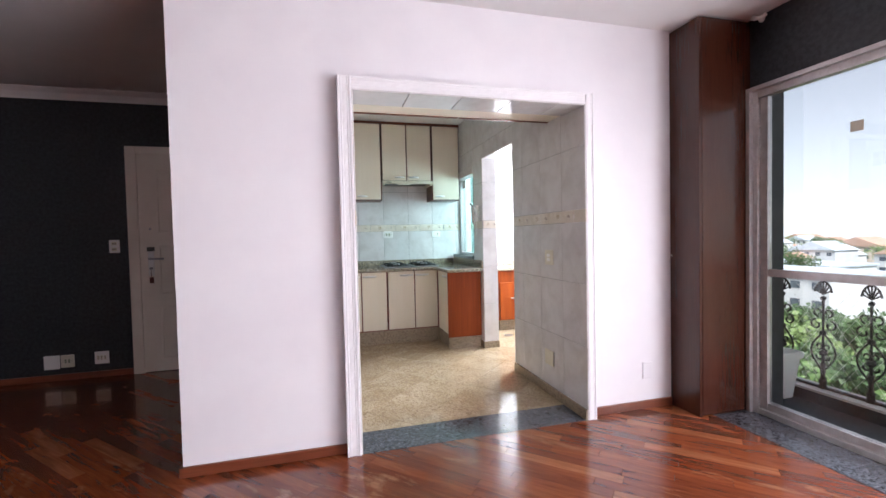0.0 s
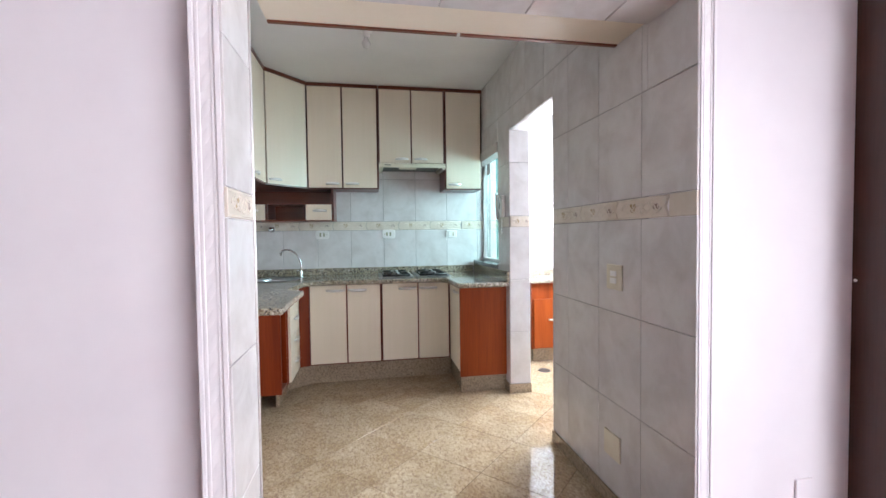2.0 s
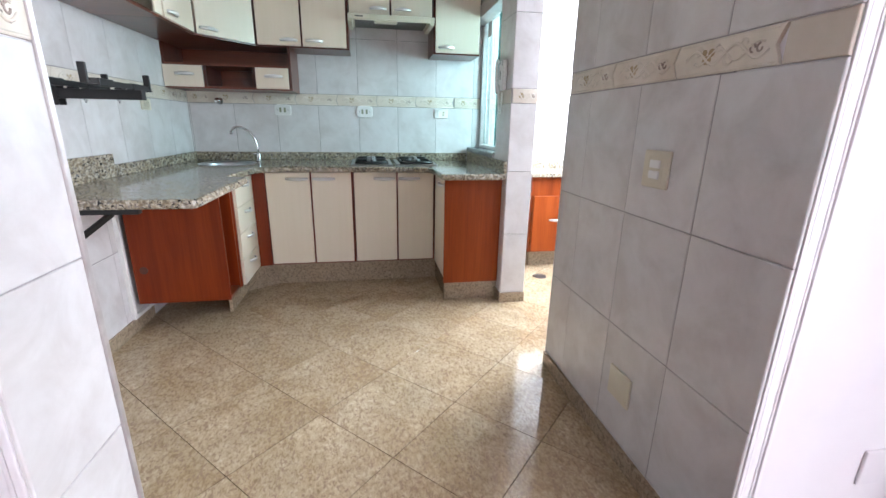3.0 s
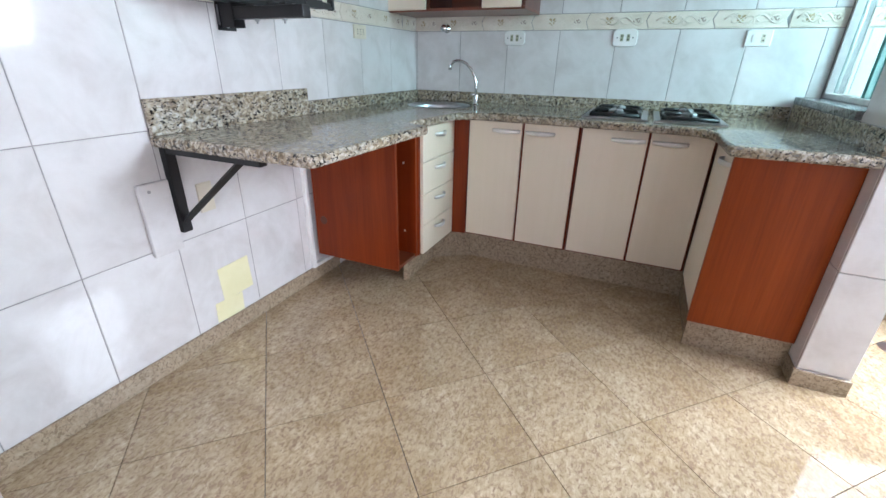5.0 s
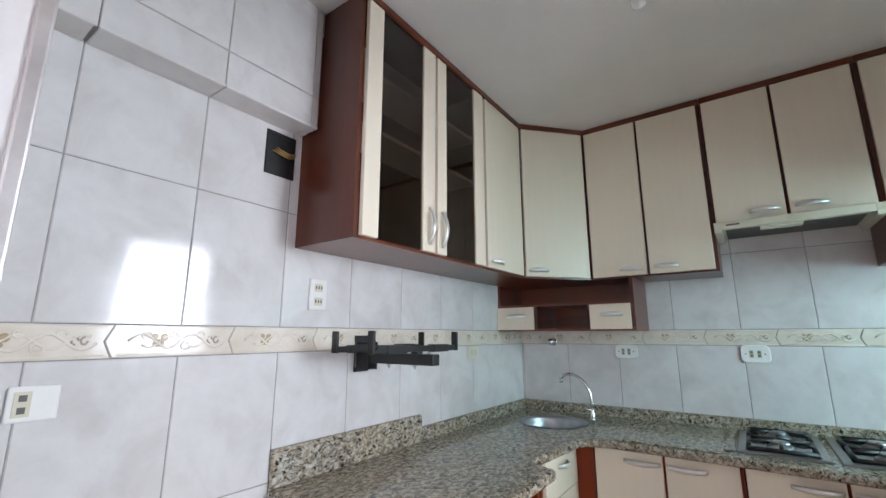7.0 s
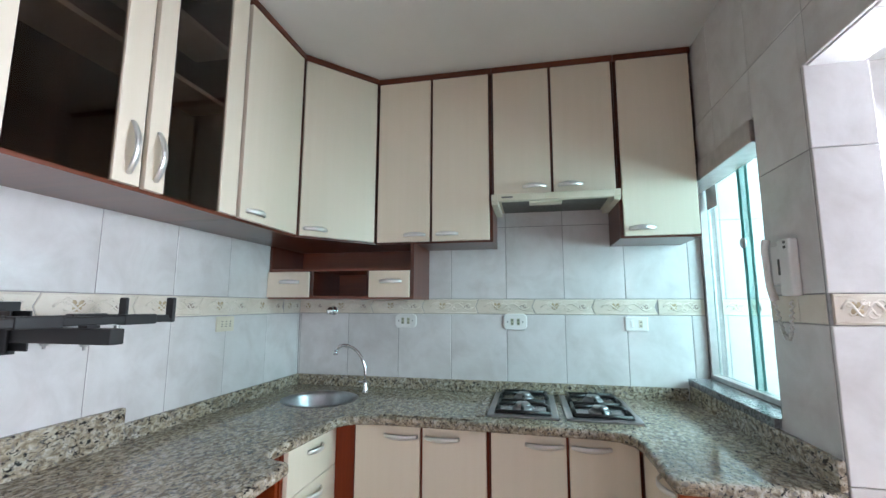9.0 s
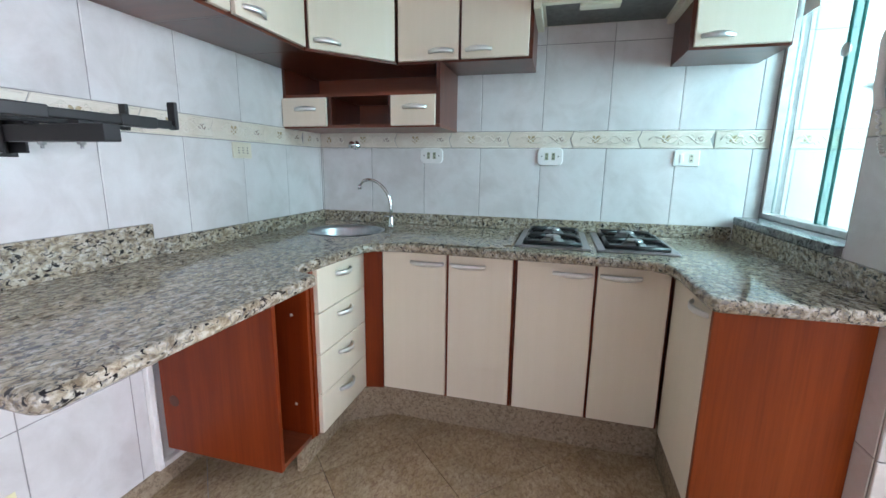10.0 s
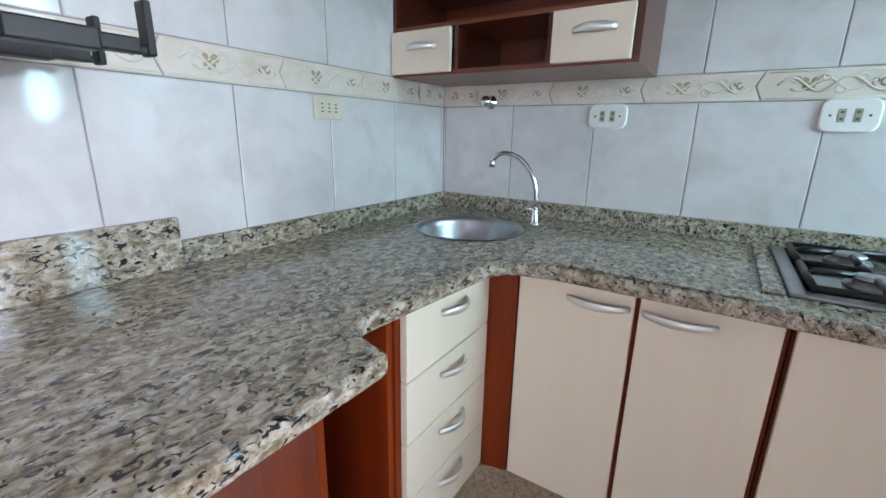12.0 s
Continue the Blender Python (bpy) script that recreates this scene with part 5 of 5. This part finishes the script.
def tree(x, y, h, r, mat):
    t = thing("tree", (x, y, GZ), "leafy green tree below the balcony", "tree", "trees below the balcony")
    bm = bmesh.new()
    tube(bm, [(x, y, GZ - 0.2), (x + 0.1, y, GZ + h * 0.3), (x, y + 0.1, GZ + h * 0.6)], [0.35, 0.26, 0.16], 8)
    for k in range(5):
        a = rnd.uniform(0, 6.28)
        tube(bm, [(x, y, GZ + h * 0.42), (x + r * 0.3 * math.cos(a), y + r * 0.3 * math.sin(a), GZ + h * 0.6), (x + r * 0.6 * math.cos(a), y + r * 0.6 * math.sin(a), GZ + h * 0.78)], [0.14, 0.1, 0.05], 6)
    part("trunk", bm, M_BARK, t)
    verts, faces = [], []
    lumps = [(rnd.uniform(-0.6, 0.6) * r, rnd.uniform(-0.6, 0.6) * r, h * rnd.uniform(0.55, 0.9), r * rnd.uniform(0.3, 0.5)) for _ in range(11)]
    for lx, ly, lz, lr in lumps:
        for _ in range(150):
            d = Vector((rnd.gauss(0, 1), rnd.gauss(0, 1), rnd.gauss(0, 1) * 0.75)).normalized() * lr * rnd.uniform(0.7, 1.08)
            c = Vector((lx, ly, lz)) + d
            s = rnd.uniform(0.16, 0.36)
            n1 = Vector((rnd.gauss(0, 1), rnd.gauss(0, 1), rnd.gauss(0, 1))).normalized()
            n2 = n1.orthogonal().normalized() * s * 0.7
            i = len(verts)
            verts += [c - n1 * s, c + n2, c + n1 * s, c - n2]
            faces.append((i, i + 1, i + 2, i + 3))
    me = bpy.data.meshes.new("crown")
    me.from_pydata([tuple(v) for v in verts], [], faces)
    me.materials.append(mat)
    ob = new("crown", me)
    ob.parent = t
    return t


# the view opens along a narrow wedge seen past the railing, and more trees close its sides
for k in range(34):
    dist = rnd.uniform(16, 62)
    s = rnd.uniform(0.36, 0.98)
    tree(4.5 + dist, 5.2 + dist * s, rnd.uniform(5.5, 9.5), rnd.uniform(2.6, 4.2), M_LEAF[rnd.randrange(3)])


def house(x, y, w, d, h, wall, roof, gable):
    t = thing("house", (x, y, GZ), "distant low house with a pitched roof" if gable else "distant long pale building with a flat roof", "building", "distant buildings")
    part("wall", bx(x, x + d, y, y + w, GZ, GZ + h), wall, t)
    bm = bmesh.new()
    if gable:
        pr = [(y - 0.5, GZ + h), (y + w + 0.5, GZ + h), (y + w / 2, GZ + h + w * 0.22)]
        va = [bm.verts.new((x - 0.5, a, b)) for a, b in pr]
        vb = [bm.verts.new((x + d + 0.5, a, b)) for a, b in pr]
        bm.faces.new(va)
        bm.faces.new(vb[::-1])
        for i in range(3):
            bm.faces.new((va[i], va[(i + 1) % 3], vb[(i + 1) % 3], vb[i]))
    else:
        box(bm, x - 0.4, x + d + 0.4, y - 0.4, y + w + 0.4, GZ + h, GZ + h + 0.6)
    part("roof", bm, roof, t)
    k = max(2, int(w / 3.2))
    for fl in range(max(1, int(h / 3.0))):
        for i in range(k):
            yy = y + (i + 0.5) * w / k
            part("window", bx(x - 0.06, x + 0.02, yy - 0.75, yy + 0.75, GZ + fl * 3 + 1.0, GZ + fl * 3 + 2.2), M_PANE, t)
    return t


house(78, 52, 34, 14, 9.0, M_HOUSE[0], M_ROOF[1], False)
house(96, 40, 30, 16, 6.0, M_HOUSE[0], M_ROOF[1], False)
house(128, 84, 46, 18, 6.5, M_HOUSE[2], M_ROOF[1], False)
for k in range(34):
    dist = rnd.uniform(140, 420)
    s = rnd.uniform(0.45, 0.85)
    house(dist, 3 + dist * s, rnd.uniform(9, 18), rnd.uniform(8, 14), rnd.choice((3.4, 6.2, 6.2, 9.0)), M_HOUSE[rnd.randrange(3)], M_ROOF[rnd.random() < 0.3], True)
for k in range(26):
    dist = rnd.uniform(85, 330)
    s = rnd.uniform(0.45, 0.95)
    tree(4.5 + dist, 5.2 + dist * s, rnd.uniform(8, 13), rnd.uniform(4.0, 7.5), M_LEAF[rnd.randrange(3)])

# backdrop of hills on the horizon; its pale glowing colour stands in for haze
M_HAZE, hn, hl, hb = nodes_of("painted_haze_backdrop")
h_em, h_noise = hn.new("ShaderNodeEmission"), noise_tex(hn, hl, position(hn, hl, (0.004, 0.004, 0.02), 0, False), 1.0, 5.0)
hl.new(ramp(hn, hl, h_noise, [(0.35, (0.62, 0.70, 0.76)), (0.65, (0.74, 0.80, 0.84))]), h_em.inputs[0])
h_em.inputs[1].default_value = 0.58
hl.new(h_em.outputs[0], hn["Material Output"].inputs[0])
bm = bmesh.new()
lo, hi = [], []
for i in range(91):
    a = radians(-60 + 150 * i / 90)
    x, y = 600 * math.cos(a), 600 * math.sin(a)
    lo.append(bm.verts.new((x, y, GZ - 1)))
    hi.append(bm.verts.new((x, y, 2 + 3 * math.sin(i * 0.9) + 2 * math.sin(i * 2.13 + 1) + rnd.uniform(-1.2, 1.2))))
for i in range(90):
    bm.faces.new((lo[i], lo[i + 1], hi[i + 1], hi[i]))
setting("backdrop", bm, M_HAZE, "glowing backdrop of hills with haze in its colour", "backdrop")

# ---- tiles, parquet and floor pieces ----
MESHES = {}


def tile_mesh(name, w, h, material, depth=TH, ease=0.0022):
    key = (name, round(w, 3), round(h, 3))
    if key in MESHES:
        return MESHES[key]
    a, b, e = w / 2, h / 2, ease
    vs = [(sx * a, sy * b, 0) for sx, sy in ((-1, -1), (1, -1), (1, 1), (-1, 1))]
    vs += [(sx * a, sy * b, depth - e) for sx, sy in ((-1, -1), (1, -1), (1, 1), (-1, 1))]
    vs += [(sx * (a - e), sy * (b - e), depth) for sx, sy in ((-1, -1), (1, -1), (1, 1), (-1, 1))]
    fs = [(8, 9, 10, 11)]
    for i in range(4):
        j = (i + 1) % 4
        fs += [(i, j, 4 + j, 4 + i), (4 + i, 4 + j, 8 + j, 8 + i)]
    me = bpy.data.meshes.new(name)
    me.from_pydata(vs, [], fs)
    me.materials.append(material)
    MESHES[key] = me
    return me


def axes(o, u, v):
    """A frame whose x runs along u, y along v and z out of the wall."""
    u, v = Vector(u), Vector(v)
    n = u.cross(v)
    m = Matrix((u, v, n)).transposed().to_4x4()
    m.translation = Vector(o)
    return m


def piece(name, me, parent, m):
    ob = new(name, me)
    ob.parent = parent
    ob.matrix_basis = Matrix.Translation(-ORIGIN[parent]) @ m
    return ob


def cut(rects, hole):
    out = []
    hx0, hx1, hy0, hy1 = hole
    for x0, x1, y0, y1 in rects:
        if hx1 <= x0 or hx0 >= x1 or hy1 <= y0 or hy0 >= y1:
            out.append((x0, x1, y0, y1))
            continue
        if hx0 > x0:
            out.append((x0, hx0, y0, y1))
        if hx1 < x1:
            out.append((hx1, x1, y0, y1))
        a, b = max(x0, hx0), min(x1, hx1)
        if hy0 > y0:
            out.append((a, b, y0, hy0))
        if hy1 < y1:
            out.append((a, b, hy1, y1))
    return out


PITCH, JOINT = 0.3178, 0.0026
ROWS_Z = (-0.34, 0.072, 0.482, 0.893, 1.303, 1.389, 1.802, 2.21, 2.70)


def chevron_mesh(w, h, t=0.018):
    """A border piece with an arrow-shaped end, moulded scrolls, a flower and a small mark."""
    key = ("border", round(w, 3), t)
    if key in MESHES:
        return MESHES[key]
    bm = bmesh.new()
    g = w / 0.3148
    a, b, d = w / 2, h / 2, TH + 0.0015
    ring = [(-a, -b), (a, -b), (a - t, 0), (a, b), (-a, b), (-a - t, 0)]
    lo = [bm.verts.new((x, y, 0)) for x, y in ring]
    mi = [bm.verts.new((x, y, d - 0.002)) for x, y in ring]
    hi = [bm.verts.new((x * 0.988, y * 0.94, d)) for x, y in ring]
    for r0, r1 in ((lo, mi), (mi, hi)):
        for i in range(6):
            bm.faces.new((r0[i], r0[(i + 1) % 6], r1[(i + 1) % 6], r1[i]))
    bm.faces.new(hi)
    for f in bm.faces:
        f.material_index = 0

    def since(k0, idx):
        for f in list(bm.faces)[k0:]:
            f.material_index = idx
            f.smooth = True
    k0 = len(bm.faces)
    # two wavy stems
    tube(bm, [(-a * 0.8 + w * 0.8 * i / 20, 0.019 * math.sin(i * 0.62), d - 0.0005) for i in range(21)], 0.0042, 5)
    tube(bm, [(-a * 0.6 + w * 0.66 * i / 16, -0.017 * math.sin(i * 0.7 + 0.6), d - 0.0008) for i in range(17)], 0.0036, 5)
    for cx, cy, r, s in ((-0.085, 0.014, 0.014, 1), (0.015, -0.012, 0.015, -1), (0.055, 0.015, 0.012, 1), (-0.02, 0.02, 0.011, -1)):
        tube(bm, [(cx * g + r * (1 - 0.6 * i / 11) * math.cos(s * i * 0.5), cy + r * (1 - 0.6 * i / 11) * math.sin(s * i * 0.5), d - 0.0005) for i in range(12)], 0.0036, 5)
    for y in (-b * 0.84, b * 0.84):
        tube(bm, [(-a * 0.94, y, d - 0.001), (a * 0.92, y, d - 0.001)], 0.0018, 5)
    bm.faces.ensure_lookup_table()
    since(k0, 1)
    k0 = len(bm.faces)
    for dx, dy, r1, r2 in ((-0.054, -0.006, 0.017, 0.012), (-0.040, 0.010, 0.012, 0.011), (-0.065, 0.012, 0.011, 0.009)):
        r = bmesh.ops.create_icosphere(bm, subdivisions=2, radius=1.0)
        bmesh.ops.transform(bm, matrix=pose(dx * g, dy, d - 0.001) @ Matrix.Diagonal((r1, r2, 0.003, 1)), verts=r["verts"])
    bm.faces.ensure_lookup_table()
    since(k0, 2)
    k0 = len(bm.faces)
    for cx, s in ((0.083, 1), (0.101, -1)):
        tube(bm, [(cx * g + 0.007 * math.cos(s * i * 0.7), 0.002 + 0.009 * math.sin(s * i * 0.7), d - 0.0005) for i in range(8)], 0.0028, 5)
    bm.faces.ensure_lookup_table()
    since(k0, 3)
    me = bpy.data.meshes.new("border_tile")
    bm.to_mesh(me)
    bm.free()
    for mm in (M_BORDER, M_RELIEF, M_FLOWER, M_MARK):
        me.materials.append(mm)
    MESHES[key] = me
    return me


def tile_wall(parent, place, u_axis, u0, u1, joint0, z0=0.0, z1=CEIL, holes=(), border=True, sign=1, rows=ROWS_Z, shift=0.5):
    """Tiles a wall between u0 and u1. place(u) gives the world point on the wall's base plane; sign: whether u runs to the right as one faces it."""
    k = math.floor((u0 - joint0) / PITCH)
    v = Vector((0, 0, 1))
    uv = Vector(u_axis) * sign
    while joint0 + k * PITCH < u1:
        a, b = joint0 + k * PITCH, joint0 + (k + 1) * PITCH
        k += 1
        for r0, r1 in zip(rows, rows[1:]):
            if border and abs(r0 - 1.303) < 1e-6:
                continue
            rects = [(max(a, u0) + (JOINT / 2 if a > u0 else 0.001), min(b, u1) - (JOINT / 2 if b < u1 else 0.001), max(r0, z0) + JOINT / 2, min(r1, z1) - JOINT / 2)]
            for h in holes:
                rects = cut([q for q in rects], h)
            for x0, x1, y0, y1 in rects:
                if x1 - x0 > 0.006 and y1 - y0 > 0.006:
                    p = place((x0 + x1) / 2)
                    piece("tile", tile_mesh("tile", x1 - x0, y1 - y0, M_TILE), parent, axes((p[0], p[1], (y0 + y1) / 2), uv, v))
    if border:
        j = joint0 + PITCH * shift
        k = math.floor((u0 - j) / PITCH)
        while j + k * PITCH < u1:
            a, b = j + k * PITCH, j + (k + 1) * PITCH
            k += 1
            rects = [(max(a, u0 + 0.001), min(b, u1 - 0.001), 1.304, 1.388)]
            for h in holes:
                rects = cut(rects, h)
            for x0, x1, y0, y1 in rects:
                if x1 - x0 < 0.01 or y1 - y0 < 0.05:
                    continue
                p = place((x0 + x1) / 2)
                m = axes((p[0], p[1], 1.346), uv, v)
                if x1 - x0 > PITCH - 0.02:
                    piece("border_tile", chevron_mesh(PITCH - 0.003, 0.083), parent, m)
                elif x1 - x0 > 0.15:
                    piece("border_tile", chevron_mesh(x1 - x0 - 0.002, 0.083, 0.0), parent, m)
                else:
                    piece("border_tile", tile_mesh("border_piece", x1 - x0 - 0.002, 0.083, M_BORDER), parent, m)


BY = BW + TH
tile_wall(wall_left, lambda u: (LW - TH, u), (0, 1, 0), 5.594, BW, 6.091, holes=((5.594, 6.44, 2.118, 3.0),))
tile_wall(wall_back, lambda u: (u, BY), (1, 0, 0), LW, 3.0, 1.027)
tile_wall(wall_back, lambda u: (u, BY), (1, 0, 0), 3.08, 4.25, 3.10)
tile_wall(wall_right, lambda u: (RW + TH, u), (0, 1, 0), 5.335, BW, 5.63, sign=-1,
          holes=((6.446, 7.254, -1, 2.052), (7.526, 8.40, 0.984, 2.026), (5.3, 5.594, 2.057, 3.0)))
tile_wall(wall_living, lambda u: (1.447, u), (0, 1, 0), 5.335, 5.596, 5.2775, z1=2.057, border=True, shift=0.0)
tile_wall(wall_inner, lambda u: (u, 5.594), (1, 0, 0), LW, 1.447, 1.13, sign=-1)
tile_wall(wall_right, lambda u: (u, 7.248), (1, 0, 0), RW, 3.08, 2.76)
tile_wall(wall_right, lambda u: (u, 6.452), (1, 0, 0), RW, 3.08, 2.76, sign=-1)
# laundry side of the kitchen wall, doorway head, beam and opening soffit
tile_wall(beam, lambda u: (0.795, u), (0, 1, 0), 5.606, 6.436, 6.091, z0=2.112, border=False, rows=(2.112, 2.235, 2.70))
for a in (5.45, 5.775, 6.093, 6.411):
    b = min(a + PITCH, 6.436)
    a = max(a, 5.606)
    if b - a > 0.01:
        piece("tile", tile_mesh("tile", b - a - JOINT, 0.104, M_TILE), beam, axes((0.7525, (a + b) / 2, 2.118), (0, 1, 0), (1, 0, 0)))
for k in range(5):
    a, b = 1.455 + 0.318 * k, min(1.455 + 0.318 * (k + 1), RW)
    piece("tile", tile_mesh("tile", b - a - JOINT, 0.256, M_TILE), wall_living, axes(((a + b) / 2, 5.463, 2.058), (1, 0, 0), (0, -1, 0)))
for k in range(3):
    a, b = 6.46 + 0.265 * k, 6.46 + 0.265 * (k + 1)
    piece("tile", tile_mesh("tile", 0.146, b - a - JOINT, M_TILE), wall_right, axes((2.995, (a + b) / 2, 2.058), (-1, 0, 0), (0, 1, 0)))


def clip(poly, x0, x1, y0, y1):
    for ax, lim, keep in ((0, x0, 1), (0, x1, -1), (1, y0, 1), (1, y1, -1)):
        out = []
        for i in range(len(poly)):
            p, q = poly[i], poly[(i + 1) % len(poly)]
            pin, qin = (p[ax] - lim) * keep >= 0, (q[ax] - lim) * keep >= 0
            if pin:
                out.append(p)
            if pin != qin:
                s = (lim - p[ax]) / (q[ax] - p[ax])
                out.append((p[0] + s * (q[0] - p[0]), p[1] + s * (q[1] - p[1])))
        poly = out
        if len(poly) < 3:
            return []
    return poly


def flat_piece(name, poly, z0, z1, material, parent, ease=0.0015):
    """A floor piece over a flat outline with eased edges."""
    c = Vector((sum(p[0] for p in poly) / len(poly), sum(p[1] for p in poly) / len(poly)))
    k = len(poly)
    vs, fs = [], []
    for z, e in ((z0, 0.0), (z1 - ease, 0.0), (z1, ease)):
        for p in poly:
            q = Vector(p) - c
            q = q * max(0.0, 1 - e * 1.5 / max(q.length, 0.01))
            vs.append((q.x, q.y, z))
    fs.append(tuple(range(2 * k, 3 * k)))
    for r in (0, 1):
        for i in range(k):
            j = (i + 1) % k
            fs.append((r * k + i, r * k + j, (r + 1) * k + j, (r + 1) * k + i))
    me = bpy.data.meshes.new(name)
    me.from_pydata(vs, [], fs)
    me.materials.append(material)
    return piece(name, me, parent, Matrix.Translation((c.x, c.y, 0)))


# diagonal kitchen floor tiles: joints on x + y and y - x lines
S, G = 0.5715, 0.0018
for i in range(-4, 12):
    for j in range(-8, 8):
        s0, s1 = 8.02 + (i - 4) * S + G, 8.02 + (i - 3) * S - G
        d0, d1 = 6.10 + (j - 6) * S + G, 6.10 + (j - 5) * S - G
        poly = [((s - d) / 2, (s + d) / 2) for s, d in ((s0, d0), (s1, d0), (s1, d1), (s0, d1))]
        poly = clip(poly, 0.70, 4.25, 5.612, 8.34)
        if len(poly) >= 3:
            xs, ys = [p[0] for p in poly], [p[1] for p in poly]
            if max(xs) - min(xs) > 0.02 and max(ys) - min(ys) > 0.02:
                flat_piece("floor_tile", poly, -0.008, 0.0, M_FLOOR, floor_kitchen, 0.0004)

# parquet strips laid on the diagonal; those before the opening are pieces, the rest one mesh
rp = random.Random(5)
rest_v, rest_f = [], []
W, LEN = 0.072, 0.62
R2 = math.sqrt(0.5)
M_STRIPS = []
for n, (dk, md, lt) in (("dark", ((0.07, 0.014, 0.006), (0.15, 0.034, 0.012), (0.22, 0.06, 0.022))), ("red", ((0.1, 0.022, 0.008), (0.21, 0.052, 0.018), (0.3, 0.09, 0.032))),
                        ("pale", ((0.16, 0.048, 0.018), (0.29, 0.1, 0.04), (0.4, 0.17, 0.08)))):
    m, nn, ll, b = nodes_of("parquet_" + n)
    v = position(nn, ll, (3.0, 34.0, 3.0), turned=radians(-45))
    g = noise_tex(nn, ll, v, 1.0, 6.0, 0.65, 0.8)
    c = ramp(nn, ll, g, [(0.25, dk), (0.5, md), (0.78, lt)])
    wear = noise_tex(nn, ll, position(nn, ll, (1, 1, 1), 0, False), 2.2, 5.0, 0.6)
    c = mix(nn, ll, 0.5, c, ramp(nn, ll, wear, [(0.35, (0.85, 0.81, 0.78)), (0.7, (1.25, 1.24, 1.2))]), "MULTIPLY")
    bare = nn.new("ShaderNodeRGB")
    bare.outputs[0].default_value = (0.36, 0.17, 0.085, 1)
    worn = noise_tex(nn, ll, position(nn, ll, (0.8, 3.0, 1.0), offset=False, turned=radians(-45)), 2.6, 6.0, 0.62, 0.4)
    c = mix(nn, ll, ramp(nn, ll, worn, [(0.58, (0, 0, 0)), (0.66, (0.7, 0.7, 0.7))]), c, bare.outputs[0])
    ll.new(c, b.inputs["Base Color"])
    rr = nn.new("ShaderNodeMapRange")
    rr.inputs["To Min"].default_value, rr.inputs["To Max"].default_value = 0.1, 0.3
    ll.new(wear, rr.inputs[0])
    ll.new(rr.outputs[0], b.inputs["Roughness"])
    b.inputs["Coat Weight"].default_value = 0.4
    bump(nn, ll, b, g, 0.06, 0.001)
    M_STRIPS.append(m)
count = 0
mats_rest = []
for i in range(-60, 125):
    off = rp.uniform(0, LEN)
    for j in range(-22, 12):
        a0 = off + j * LEN
        s0, s1 = i * W + 0.0003, (i + 1) * W - 0.0003
        # s runs along (1, 1), a runs along (1, -1)
        poly = [((s + a) * R2, (s - a) * R2) for s, a in ((s0, a0 + 0.0003), (s0, a0 + LEN - 0.0003), (s1, a0 + LEN - 0.0003), (s1, a0 + 0.0003))]
        cx, cy = sum(p[0] for p in poly) / 4, sum(p[1] for p in poly) / 4
        living = clip(poly, -3.2, 4.05, -1.2, 5.395) if cy < 5.6 else []
        if living:
            # keep clear of the granite strip before the balcony door
            living = clip(living, -9, 3.74, -9, 9)
        hall = clip(poly, -3.2, 0.53, 5.395, 7.52)
        q = rp.random()
        mat_i = 0 if q < 0.42 else 1 if q < 0.9 else 2
        for region, par in ((living, floor_living), (hall, floor_hall)):
            if len(region) < 3:
                continue
            xs, ys = [p[0] for p in region], [p[1] for p in region]
            if max(xs) - min(xs) < 0.01 or max(ys) - min(ys) < 0.01:
                continue
            if par is floor_living and cx > 1.1 and cy > 4.1 and count < 300:
                flat_piece("parquet_strip", region, -0.012, 0.0, M_STRIPS[mat_i], par, 0.0008)
                count += 1
            else:
                k0 = len(rest_v)
                rest_v += [(x, y, 0.0) for x, y in region] + [(x, y, -0.012) for x, y in region]
                k = len(region)
                rest_f.append((tuple(range(k0, k0 + k)), mat_i))
                for e in range(k):
                    f = (e + 1) % k
                    rest_f.append(((k0 + k + e, k0 + k + f, k0 + f, k0 + e), mat_i))
me = bpy.data.meshes.new("parquet_rest")
me.from_pydata(rest_v, [], [f for f, _ in rest_f])
for m in M_STRIPS:
    me.materials.append(m)
me.polygons.foreach_set("material_index", [k for _, k in rest_f])
rest = new("parquet_strips", me)
rest.parent = floor_living
tagged(rest, kind="stuff")
